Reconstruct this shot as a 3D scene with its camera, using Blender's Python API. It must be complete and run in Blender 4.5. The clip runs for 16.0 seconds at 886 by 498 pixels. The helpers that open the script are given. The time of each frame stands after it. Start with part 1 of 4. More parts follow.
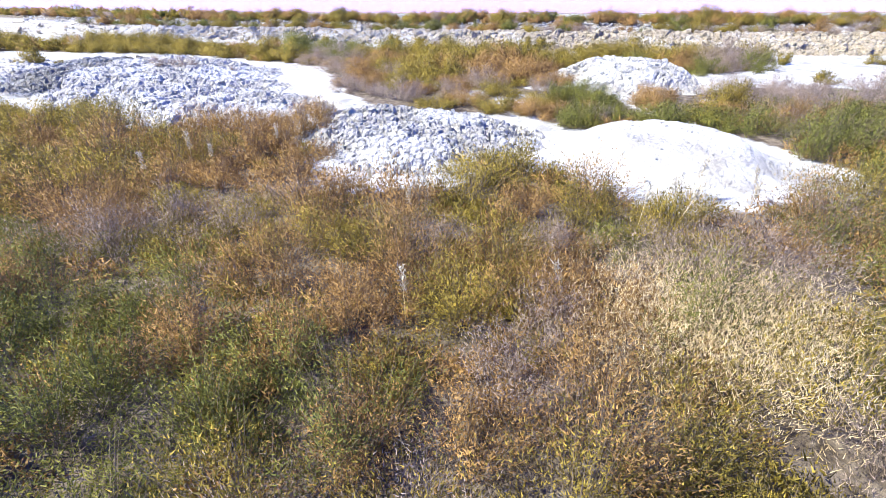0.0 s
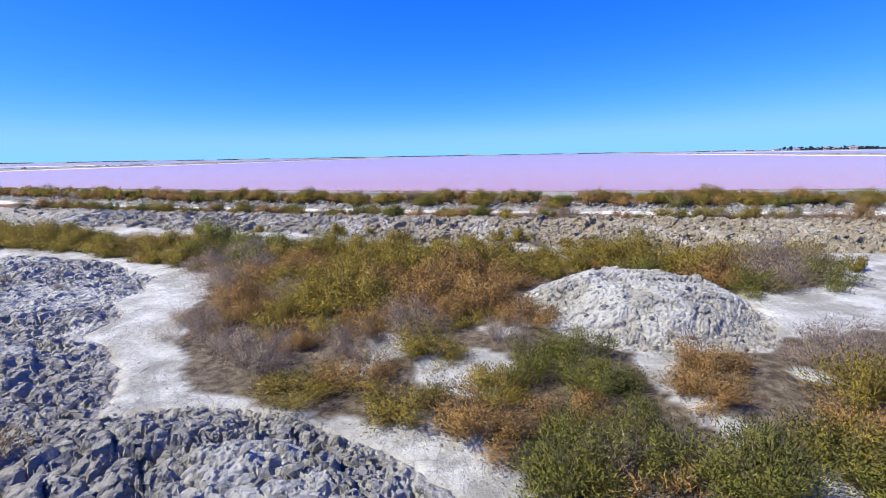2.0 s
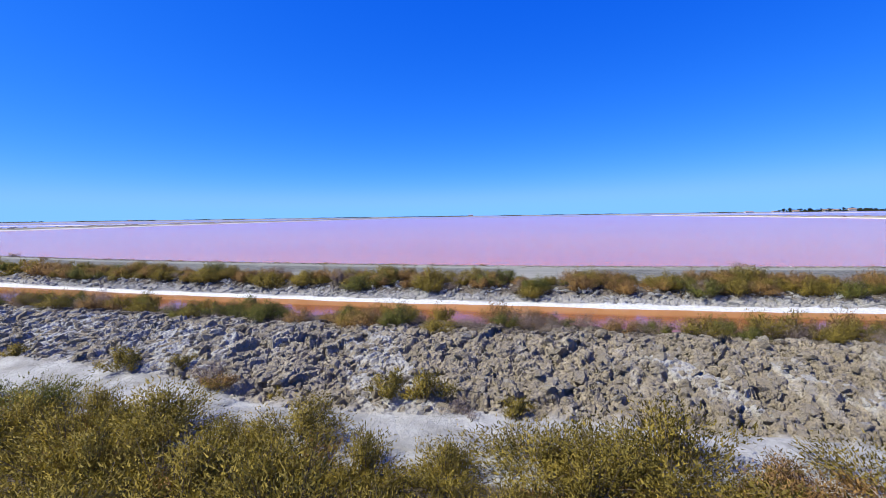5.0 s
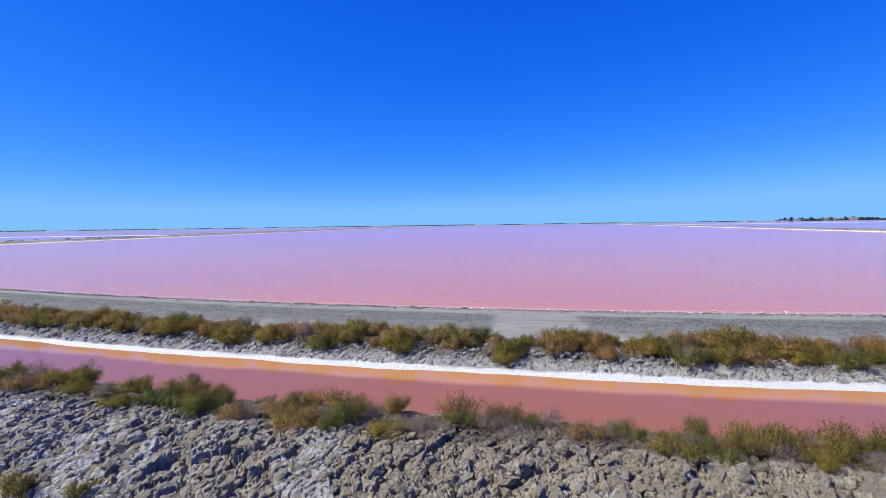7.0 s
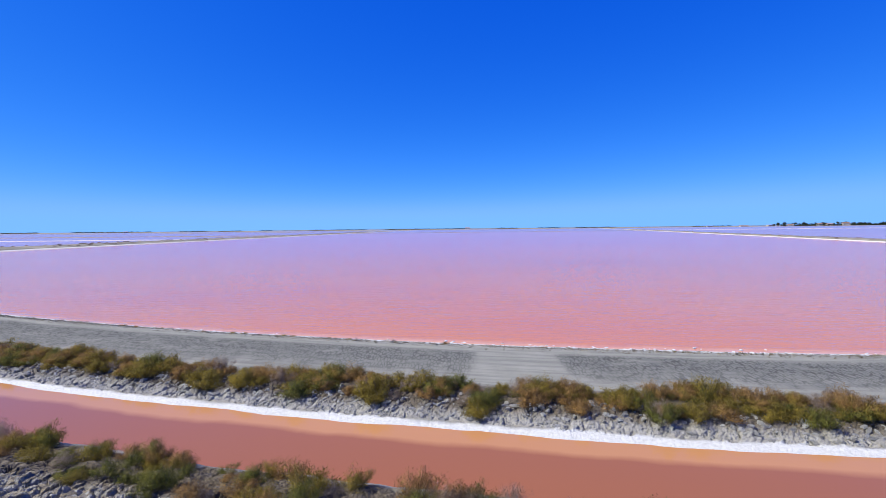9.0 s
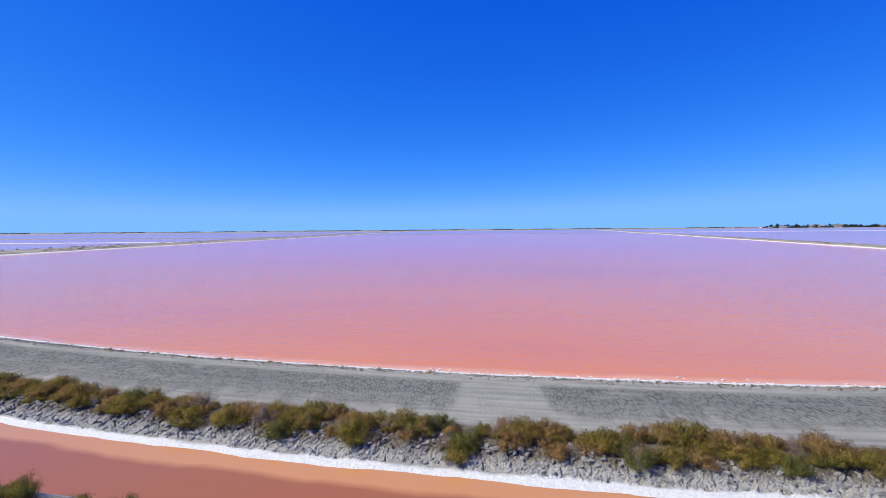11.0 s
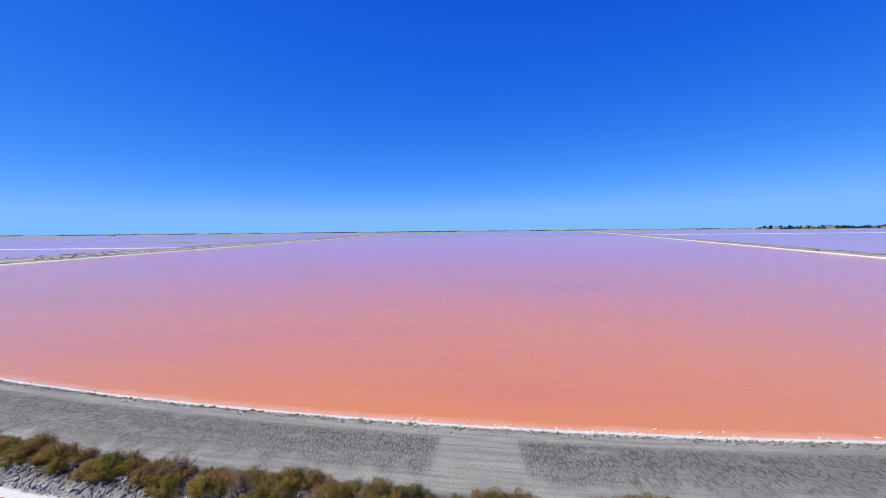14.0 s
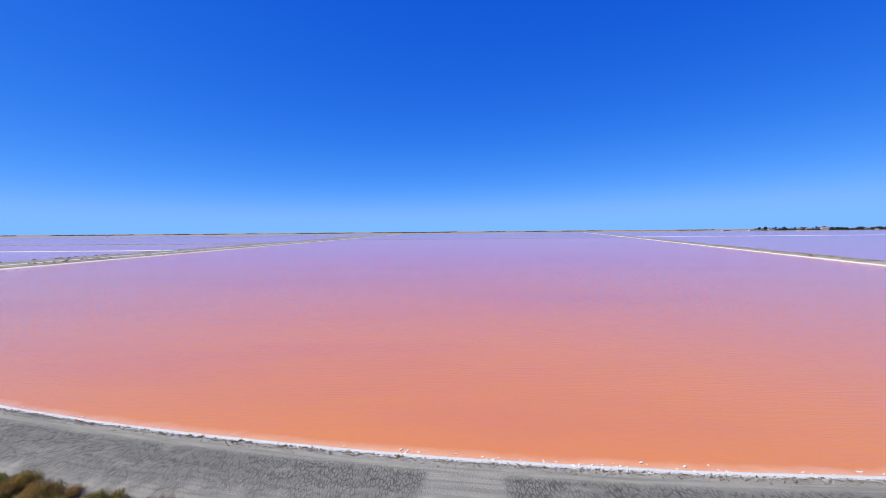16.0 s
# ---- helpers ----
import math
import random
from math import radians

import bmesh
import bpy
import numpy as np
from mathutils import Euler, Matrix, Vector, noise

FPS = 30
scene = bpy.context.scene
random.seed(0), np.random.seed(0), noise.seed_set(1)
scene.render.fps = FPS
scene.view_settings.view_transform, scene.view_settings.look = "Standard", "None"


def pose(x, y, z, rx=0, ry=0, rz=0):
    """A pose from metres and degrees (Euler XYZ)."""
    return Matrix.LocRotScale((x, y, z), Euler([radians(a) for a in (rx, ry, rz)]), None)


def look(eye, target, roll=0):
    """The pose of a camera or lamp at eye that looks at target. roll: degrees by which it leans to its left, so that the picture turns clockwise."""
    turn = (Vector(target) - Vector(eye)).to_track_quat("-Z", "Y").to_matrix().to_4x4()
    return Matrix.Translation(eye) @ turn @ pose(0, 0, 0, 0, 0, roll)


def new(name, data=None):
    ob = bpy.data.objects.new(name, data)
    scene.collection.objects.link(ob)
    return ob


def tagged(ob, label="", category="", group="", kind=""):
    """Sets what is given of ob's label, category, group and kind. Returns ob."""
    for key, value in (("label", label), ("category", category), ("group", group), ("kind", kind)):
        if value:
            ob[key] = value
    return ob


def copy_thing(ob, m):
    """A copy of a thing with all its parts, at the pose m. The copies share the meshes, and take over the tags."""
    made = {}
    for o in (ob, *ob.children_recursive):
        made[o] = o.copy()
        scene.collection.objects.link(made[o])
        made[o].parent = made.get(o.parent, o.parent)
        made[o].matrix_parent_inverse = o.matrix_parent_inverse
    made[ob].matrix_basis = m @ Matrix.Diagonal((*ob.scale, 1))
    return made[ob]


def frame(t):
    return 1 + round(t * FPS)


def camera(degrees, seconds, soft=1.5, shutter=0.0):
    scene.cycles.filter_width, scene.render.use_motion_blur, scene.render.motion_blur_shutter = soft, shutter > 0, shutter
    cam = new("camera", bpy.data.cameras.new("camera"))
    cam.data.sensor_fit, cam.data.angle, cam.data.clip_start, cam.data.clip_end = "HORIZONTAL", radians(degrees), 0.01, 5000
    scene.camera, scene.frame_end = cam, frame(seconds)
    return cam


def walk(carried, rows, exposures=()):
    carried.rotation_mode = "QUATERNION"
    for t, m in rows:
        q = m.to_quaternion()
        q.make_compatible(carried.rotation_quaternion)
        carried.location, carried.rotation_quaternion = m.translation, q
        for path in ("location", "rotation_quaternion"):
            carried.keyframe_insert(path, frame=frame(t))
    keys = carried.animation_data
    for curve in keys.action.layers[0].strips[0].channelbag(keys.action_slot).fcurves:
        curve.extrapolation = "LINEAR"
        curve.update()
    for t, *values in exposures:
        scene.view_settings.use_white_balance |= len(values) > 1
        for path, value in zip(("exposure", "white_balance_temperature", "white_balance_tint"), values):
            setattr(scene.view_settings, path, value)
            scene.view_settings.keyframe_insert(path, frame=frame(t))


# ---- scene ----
cam = camera(86.5, 16.0, soft=0.8)
PATH = [
    (0, (3.82, 9.517, 1.935), (3.773, 11.252, 0.94), -0.7),
    (0.5, (4.09, 10.7, 1.816), (4.04, 12.532, 1.014), -0.7),
    (1, (4.333, 11.819, 1.896), (4.276, 13.719, 1.273), -0.8),
    (1.5, (4.698, 12.932, 2.027), (4.64, 14.871, 1.541), -1.0),
    (2, (5.024, 14.101, 2.117), (4.967, 16.062, 1.729), -1.0),
    (2.5, (5.36, 15.27, 2.137), (5.304, 17.245, 1.827), -0.9),
    (3, (5.754, 16.388, 2.186), (5.696, 18.371, 1.933), -0.9),
    (3.5, (6.206, 17.519, 2.18), (6.146, 19.507, 1.97), -0.8),
    (4, (6.514, 18.452, 2.133), (6.442, 20.443, 1.961), -0.8),
    (5.2, (7.1, 19.93, 2.42), (7.033, 21.926, 2.285), -0.8),
    (6.5, (7.672, 20.593, 3.331), (7.6, 22.589, 3.223), -0.8),
    (7, (7.913, 20.745, 3.687), (7.841, 22.741, 3.585), -0.8),
    (7.5, (8.124, 20.833, 4.024), (8.055, 22.83, 3.925), -0.8),
    (8, (8.296, 20.864, 4.341), (8.233, 22.86, 4.247), -0.7),
    (8.5, (8.407, 20.924, 4.669), (8.352, 22.921, 4.578), -0.7),
    (9, (8.552, 20.903, 5.015), (8.498, 22.9, 4.927), -0.6),
    (10.2, (8.82, 20.91, 5.74), (8.774, 22.908, 5.652), -0.6),
    (11.5, (9.101, 20.908, 6.544), (9.073, 22.906, 6.461), -0.5),
    (12, (9.243, 20.878, 6.937), (9.219, 22.876, 6.853), -0.6),
    (12.5, (9.341, 20.883, 7.311), (9.321, 22.881, 7.229), -0.6),
    (13, (9.464, 20.893, 7.673), (9.447, 22.891, 7.591), -0.5),
    (13.5, (9.557, 20.896, 8.02), (9.542, 22.894, 7.94), -0.5),
    (14, (9.662, 20.857, 8.404), (9.646, 22.855, 8.324), -0.6),
    (14.5, (9.77, 20.813, 8.774), (9.758, 22.811, 8.696), -0.5),
    (15, (9.88, 20.824, 9.124), (9.87, 22.822, 9.046), -0.5),
    (15.5, (9.954, 20.971, 9.407), (9.946, 22.969, 9.329), -0.6),
    (16, (10.05, 20.833, 9.809), (10.049, 22.831, 9.731), -0.5),
]
walk(cam, [(t, look(e, g, r)) for t, e, g, r in PATH], exposures=[(0, 1.98, 5950, 10), (0.5, 1.72, 5950, 10), (1, 1.48, 6100, 10), (1.5, 1.08, 6200, 10), (2, 0.98, 6250, 10),
     (3, 0.88, 6200, 10), (4, 0.82, 6150, 10), (6.5, 0.66, 6050, 10), (9, 0.60, 6100, 10), (12, 0.56, 6200, 10), (16, 0.52, 6400, 10)])

# ---- world, sun ----
SUN_AZ, SUN_EL = radians(-104), radians(50)     # azimuth clockwise from +y
world = bpy.data.worlds.new("world")
scene.world = world
world.use_nodes = True
wn, wl = world.node_tree.nodes, world.node_tree.links
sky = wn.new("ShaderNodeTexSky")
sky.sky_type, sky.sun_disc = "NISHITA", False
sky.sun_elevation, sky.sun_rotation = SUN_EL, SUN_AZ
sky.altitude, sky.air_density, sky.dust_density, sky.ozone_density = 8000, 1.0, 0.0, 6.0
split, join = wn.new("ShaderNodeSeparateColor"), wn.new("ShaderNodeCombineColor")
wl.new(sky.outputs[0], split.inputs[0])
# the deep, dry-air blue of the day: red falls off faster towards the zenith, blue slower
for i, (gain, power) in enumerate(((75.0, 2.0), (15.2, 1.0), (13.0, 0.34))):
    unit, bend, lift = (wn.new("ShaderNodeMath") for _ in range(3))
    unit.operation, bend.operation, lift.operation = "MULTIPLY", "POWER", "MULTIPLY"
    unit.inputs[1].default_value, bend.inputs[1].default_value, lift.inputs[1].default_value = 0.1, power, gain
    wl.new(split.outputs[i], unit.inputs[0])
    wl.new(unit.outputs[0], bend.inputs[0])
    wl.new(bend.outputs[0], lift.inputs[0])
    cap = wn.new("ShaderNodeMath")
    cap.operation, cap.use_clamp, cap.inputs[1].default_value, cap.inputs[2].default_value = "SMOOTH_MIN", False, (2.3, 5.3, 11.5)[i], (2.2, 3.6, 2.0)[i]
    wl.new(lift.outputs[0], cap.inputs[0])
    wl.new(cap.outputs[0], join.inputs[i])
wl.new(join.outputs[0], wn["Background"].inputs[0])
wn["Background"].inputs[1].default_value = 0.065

sun = new("sun", bpy.data.lights.new("sun", "SUN"))
sun.data.energy, sun.data.angle, sun.data.color = 4.7, radians(0.53), (1.0, 0.92, 0.69)
sun_way = Vector((math.sin(SUN_AZ) * math.cos(SUN_EL), math.cos(SUN_AZ) * math.cos(SUN_EL), math.sin(SUN_EL)))
sun.matrix_world = look(sun_way * 50, (0, 0, 0))


# ---- materials ----
class Nodes:
    """Short hand for a node material."""

    def __init__(self, name):
        self.mat = bpy.data.materials.new(name)
        self.mat.use_nodes = True
        self.tree = self.mat.node_tree
        self.bsdf = self.tree.nodes["Principled BSDF"]
        self.out = self.tree.nodes["Material Output"]
        self.bsdf.inputs["Specular IOR Level"].default_value = 0.25

    def put(self, kind, ins=(), **props):
        n = self.tree.nodes.new(kind)
        for k, val in props.items():
            setattr(n, k, val)
        for k, val in dict(ins).items():
            self.feed(n.inputs[k], val)
        return n

    def feed(self, socket, val):
        if isinstance(val, bpy.types.NodeSocket):
            self.tree.links.new(val, socket)
        elif isinstance(val, tuple) and len(val) == 3 and socket.type == "RGBA":
            socket.default_value = (*val, 1)
        else:
            socket.default_value = val

    def place(self, scale=(1, 1, 1), world_space=True):
        if world_space:
            p = self.put("ShaderNodeNewGeometry").outputs["Position"]
        else:
            p = self.put("ShaderNodeTexCoord").outputs["Object"]
        if scale == (1, 1, 1):
            return p
        return self.put("ShaderNodeMapping", {"Vector": p, "Scale": scale}).outputs[0]

    def noise(self, scale, detail=4.0, rough=0.55, p=None):
        ins = {"Scale": scale, "Detail": detail, "Roughness": rough, "Vector": p or self.place()}
        return self.put("ShaderNodeTexNoise", ins).outputs["Fac"]

    def attr(self, name):
        return self.put("ShaderNodeAttribute", attribute_name=name).outputs["Fac"]

    def ramp(self, fac, lo, hi):
        return self.put("ShaderNodeMapRange", {"Value": fac, "From Min": lo, "From Max": hi}).outputs[0]

    def math(self, op, a, b=0.0):
        return self.put("ShaderNodeMath", {0: a, 1: b}, operation=op).outputs[0]

    def mix(self, fac, a, b, blend="MIX"):
        n = self.put("ShaderNodeMix", data_type="RGBA", blend_type=blend)
        self.feed(n.inputs[0], fac), self.feed(n.inputs[6], a), self.feed(n.inputs[7], b)
        return n.outputs[2]

    def bump(self, height, strength=0.5, distance=0.02):
        n = self.put("ShaderNodeBump", {"Height": height, "Strength": strength, "Distance": distance})
        self.feed(self.bsdf.inputs["Normal"], n.outputs[0])

    def base(self, color, rough=0.9):
        self.feed(self.bsdf.inputs["Base Color"], color)
        self.feed(self.bsdf.inputs["Roughness"], rough)
        return self.mat


def clay_color(m):
    """Grey-brown dried clay with stains, pale salt bloom and dark specks painted as shaded pits."""
    n1, n2, n3, n4 = m.noise(1.1), m.noise(7.0, 6), m.noise(38.0, 5, 0.7), m.noise(21.0, 7, 0.75)
    c = m.mix(m.ramp(n1, 0.35, 0.65), (0.291, 0.264, 0.213), (0.383, 0.348, 0.284))
    c = m.mix(m.math("MULTIPLY", m.ramp(n2, 0.4, 0.7), 0.8), c, (0.241, 0.219, 0.177))
    c = m.mix(m.math("MULTIPLY", m.ramp(n3, 0.5, 0.7), 0.6), c, (0.426, 0.398, 0.348))
    # random dark specks: the shade of small pits, put into the colour
    c = m.mix(m.math("MULTIPLY", m.ramp(n4, 0.56, 0.68), 0.75), c, (0.085, 0.077, 0.064))
    run = m.noise(1.0, 4, 0.6, m.place((2.6, 0.7, 1.0)))
    return m.mix(m.math("MULTIPLY", m.ramp(run, 0.57, 0.65), 0.65), c, (0.469, 0.458, 0.433))


def ground_material():
    m = Nodes("salt_marsh_ground")
    fine, mid, big = m.noise(42.0, 6, 0.75), m.noise(9.0, 6, 0.6), m.noise(0.8, 4)
    sand = m.mix(m.ramp(big, 0.35, 0.65), (0.255, 0.253, 0.238), (0.325, 0.322, 0.31))
    sand = m.mix(m.math("MULTIPLY", m.ramp(mid, 0.5, 0.75), 0.55), sand, (0.213, 0.206, 0.188))
    sand = m.mix(m.math("MULTIPLY", m.ramp(fine, 0.55, 0.8), 0.4), sand, (0.412, 0.408, 0.394))
    # salt bloom on the bare flats
    bloom = m.math("MULTIPLY", m.attr("bare"), m.ramp(m.noise(1.6, 6, 0.65), 0.38, 0.62))
    sand = m.mix(m.math("MULTIPLY", bloom, 0.9), sand, (0.50, 0.505, 0.51))
    stain = m.math("MULTIPLY", m.ramp(m.noise(2.6, 7, 0.7), 0.47, 0.60), m.ramp(m.noise(0.55, 3), 0.38, 0.58))
    sand = m.mix(m.math("MULTIPLY", stain, 0.8), sand, (0.19, 0.187, 0.176))
    mud = m.put("ShaderNodeTexVoronoi", {"Vector": m.place(), "Scale": 8.0}, feature="DISTANCE_TO_EDGE").outputs["Distance"]
    mud = m.math("MULTIPLY", m.math("SUBTRACT", 1.0, m.ramp(mud, 0.01, 0.06)), m.ramp(m.noise(0.9, 4), 0.48, 0.60))
    sand = m.mix(m.math("MULTIPLY", mud, 0.55), sand, (0.15, 0.145, 0.13))
    clay = m.mix(1.0, clay_color(m), (1.0, 0.94, 0.86), "MULTIPLY")
    clay = m.mix(m.math("MULTIPLY", m.attr("grey"), 0.75), clay, m.mix(m.ramp(m.noise(6.0, 6, 0.7), 0.35, 0.65), (0.27, 0.27, 0.268), (0.45, 0.45, 0.447)))
    dust = m.math("MULTIPLY", m.attr("dust"), m.ramp(m.noise(5.0, 6, 0.7), 0.30, 0.50))
    clay = m.mix(m.math("MULTIPLY", dust, 0.92), clay, (0.469, 0.469, 0.461))
    c = m.mix(m.attr("clod"), sand, clay)
    # dark silt of the track, with the drying crack pattern in two worn stretches
    silt = m.mix(m.ramp(m.noise(0.9, 5), 0.3, 0.7), (0.225, 0.222, 0.198), (0.285, 0.28, 0.25))
    xyz = m.put("ShaderNodeSeparateXYZ", {0: m.place()})
    along = m.put("ShaderNodeCombineXYZ", {0: xyz.outputs[0], 1: m.attr("across")}).outputs[0]
    streak = m.noise(1.0, 5, 0.6, m.put("ShaderNodeMapping", {"Vector": along, "Scale": (0.22, 4.2, 1.0)}).outputs[0])
    silt = m.mix(m.math("MULTIPLY", m.ramp(streak, 0.45, 0.62), 0.65), silt, (0.15, 0.151, 0.14))
    silt = m.mix(m.math("MULTIPLY", m.ramp(fine, 0.5, 0.8), 0.35), silt, (0.334, 0.323, 0.284))
    warp = m.put("ShaderNodeTexNoise", {"Scale": 2.2, "Detail": 3.0, "Vector": m.place()}).outputs["Color"]
    p = m.put("ShaderNodeVectorMath", {0: m.put("ShaderNodeMapping", {"Vector": m.place(), "Rotation": (0.0, 0.0, 0.10), "Scale": (8.0, 2.3, 1.0)}).outputs[0], 1: m.mix(0.5, warp, (0.0, 0.0, 0.0))}, operation="ADD").outputs[0]
    crack = m.put("ShaderNodeTexVoronoi", {"Vector": p, "Scale": 1.0}, feature="DISTANCE_TO_EDGE").outputs["Distance"]
    lines = m.math("SUBTRACT", 1.0, m.ramp(crack, 0.03, 0.15))
    worn = m.math("MULTIPLY", m.attr("worn"), m.ramp(m.noise(0.7, 4), 0.22, 0.42))
    silt = m.mix(m.math("MULTIPLY", worn, 0.64), silt, (0.118, 0.119, 0.113))
    silt = m.mix(m.math("MULTIPLY", m.math("MULTIPLY", m.math("MULTIPLY", worn, lines), m.ramp(m.noise(1.3, 3), 0.30, 0.46)), 0.9), silt, (0.06, 0.06, 0.055))
    c = m.mix(m.attr("track"), c, silt)
    litter = m.mix(m.ramp(mid, 0.4, 0.65), (0.06, 0.046, 0.032), (0.17, 0.14, 0.105))
    c = m.mix(m.math("MULTIPLY", m.attr("scrub"), m.ramp(m.noise(3.0, 5), 0.16, 0.34)), c, litter)
    salt = m.mix(m.ramp(m.noise(14.0, 5), 0.4, 0.7), (0.60, 0.605, 0.61), (0.47, 0.472, 0.475))
    c = m.mix(m.attr("salt"), c, salt)
    c = m.mix(m.attr("far"), c, m.mix(m.ramp(m.noise(0.012, 6), 0.4, 0.6), (0.213, 0.185, 0.142), (0.298, 0.270, 0.213)))
    lumpy = m.put("ShaderNodeTexVoronoi", {"Vector": m.place(), "Scale": 15.0}).outputs["Distance"]
    lumpy = m.math("MULTIPLY", m.math("SUBTRACT", 1.0, lumpy), m.math("MULTIPLY", m.attr("clod"), 1.2))
    h = m.math("ADD", m.math("MULTIPLY", fine, 0.35), m.math("MULTIPLY", mid, 0.9))
    crumb = m.noise(17.0, 8, 0.75)
    h = m.math("ADD", h, m.math("MULTIPLY", m.math("MULTIPLY", crumb, m.attr("clod")), 1.1))
    m.bump(m.math("ADD", h, lumpy), 1.0, 0.06)
    return m.base(c, 0.95)


def clod_material(name, tones=None):
    m = Nodes(name)
    r = m.put("ShaderNodeObjectInfo").outputs["Random"]
    i = m.put("ShaderNodeNewGeometry").outputs["Random Per Island"]
    k = m.math("FRACT", m.math("ADD", r, i))
    c = m.mix(m.math("MULTIPLY", k, 0.45), m.mix(1.0, clay_color(m), (1.12, 1.05, 0.95), "MULTIPLY"), (0.43, 0.375, 0.29)) if tones is None else m.mix(m.noise(9.0, 6, 0.7), m.mix(k, *tones), m.mix(m.math("FRACT", m.math("MULTIPLY", k, 7.0)), *tones))
    # pale salt settles in the hollows and on some faces
    c = m.mix(m.math("MULTIPLY", m.ramp(m.noise(3.6, 6, 0.7), 0.54, 0.66), 0.65), c, (0.47, 0.462, 0.44))
    m.bump(m.math("ADD", m.noise(17.0, 8, 0.75), m.math("MULTIPLY", m.noise(60.0, 4, 0.7), 0.3)), 1.0, 0.14)
    return m.base(c, 0.95)


def foliage_material(name, dark, mid, tip):
    m = Nodes(name)
    r = m.put("ShaderNodeObjectInfo").outputs["Random"]
    i = m.put("ShaderNodeNewGeometry").outputs["Random Per Island"]
    patch, tuft = m.noise(2.2, 3), m.noise(11.0, 2)
    c = m.mix(m.math("MULTIPLY", i, 0.5), mid, dark)
    c = m.mix(m.math("MULTIPLY", m.ramp(tuft, 0.54, 0.40), 0.8), c, dark)
    c = m.mix(m.math("MULTIPLY", m.ramp(tuft, 0.54, 0.68), 0.7), c, tip)
    c = m.mix(m.math("MULTIPLY", m.ramp(i, 0.80, 1.0), 0.25), c, tip)
    c = m.mix(m.math("MULTIPLY", m.ramp(patch, 0.45, 0.7), 0.55), c, tip)
    c = m.mix(m.math("MULTIPLY", r, 0.4), c, mid)
    m.base(c, 0.7)
    t = m.put("ShaderNodeBsdfTranslucent", {"Color": c})
    mx = m.put("ShaderNodeMixShader", {0: 0.30, 1: m.bsdf.outputs[0], 2: t.outputs[0]})
    m.tree.links.new(mx.outputs[0], m.out.inputs["Surface"])
    return m.mat


def wood_material(name, a, b):
    m = Nodes(name)
    return m.base(m.mix(m.noise(30.0, 4), a, b), 0.85)


def water_material(name, near, deep, d0, d1, ripple=0.12, gloss=0.14, wobble=0.5, shallow=None):
    """Opaque pink brine: shallow colour at the edge, deeper further out, glossy with small ripples."""
    m = Nodes(name)
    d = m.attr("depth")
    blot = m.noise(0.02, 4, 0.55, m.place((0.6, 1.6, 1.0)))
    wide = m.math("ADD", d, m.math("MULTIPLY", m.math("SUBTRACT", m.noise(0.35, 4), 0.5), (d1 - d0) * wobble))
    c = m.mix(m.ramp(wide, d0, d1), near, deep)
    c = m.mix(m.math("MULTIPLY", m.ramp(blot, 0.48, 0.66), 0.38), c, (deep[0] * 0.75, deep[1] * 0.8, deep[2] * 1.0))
    if shallow:
        c = m.mix(m.math("MULTIPLY", m.ramp(m.math("ADD", d, m.noise(0.9, 3)), 1.5, 0.4), 0.8), c, shallow)
    m.bsdf.inputs["IOR"].default_value = 1.34
    m.bsdf.inputs["Specular IOR Level"].default_value = 0.5
    w1 = m.noise(1.5, 3, 0.5, m.put("ShaderNodeMapping", {"Vector": m.place(), "Rotation": (0.0, 0.0, -1.15), "Scale": (0.35, 1.8, 1.0)}).outputs[0])
    w2 = m.noise(7.0, 3, 0.5, m.place((1.0, 2.0, 1.0)))
    m.bump(m.math("ADD", w1, m.math("MULTIPLY", w2, 0.25)), ripple, 0.08)
    return m.base(c, gloss)


def plain_material(name, a, b, scale=8.0, rough=0.85):
    m = Nodes(name)
    c = m.mix(m.ramp(m.noise(scale, 5), 0.35, 0.65), a, b)
    m.bump(m.noise(scale * 4, 4), 0.4, 0.02)
    return m.base(c, rough)


M_GROUND = ground_material()
M_CLOD = clod_material("dried_clay")
M_GREY_CLOD = clod_material("salty_grey_clay", ((0.25, 0.249, 0.246), (0.44, 0.439, 0.434)))
M_GREEN = foliage_material("samphire_green", (0.060, 0.050, 0.011), (0.205, 0.160, 0.026), (0.42, 0.31, 0.052))
M_DEEP = foliage_material("samphire_deep_green", (0.040, 0.048, 0.011), (0.120, 0.126, 0.024), (0.26, 0.235, 0.046))
M_RUST = foliage_material("samphire_rust", (0.095, 0.056, 0.023), (0.27, 0.158, 0.056), (0.47, 0.295, 0.105))
M_GREY = foliage_material("dead_samphire_grey", (0.12, 0.092, 0.077), (0.28, 0.215, 0.18), (0.42, 0.345, 0.295))
M_STRAW = foliage_material("dry_straw", (0.34, 0.25, 0.12), (0.56, 0.44, 0.25), (0.66, 0.57, 0.38))
M_PALE = foliage_material("pale_seed_heads", (0.355, 0.312, 0.227), (0.440, 0.398, 0.305), (0.483, 0.447, 0.355))
M_STEM = wood_material("twig_wood", (0.085, 0.060, 0.043), (0.177, 0.142, 0.110))
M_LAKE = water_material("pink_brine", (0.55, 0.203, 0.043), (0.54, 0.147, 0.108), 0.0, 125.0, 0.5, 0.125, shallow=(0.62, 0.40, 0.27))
M_CANAL = water_material("canal_brine", (0.43, 0.205, 0.085), (0.268, 0.098, 0.040), 0.68, 0.98, 0.03, 0.07, 2.2)
M_POND = water_material("violet_brine", (0.44, 0.15, 0.155), (0.43, 0.15, 0.16), 0.0, 30.0)
M_RIM = clod_material("rim_dirt", ((0.085, 0.066, 0.043), (0.40, 0.36, 0.28)))
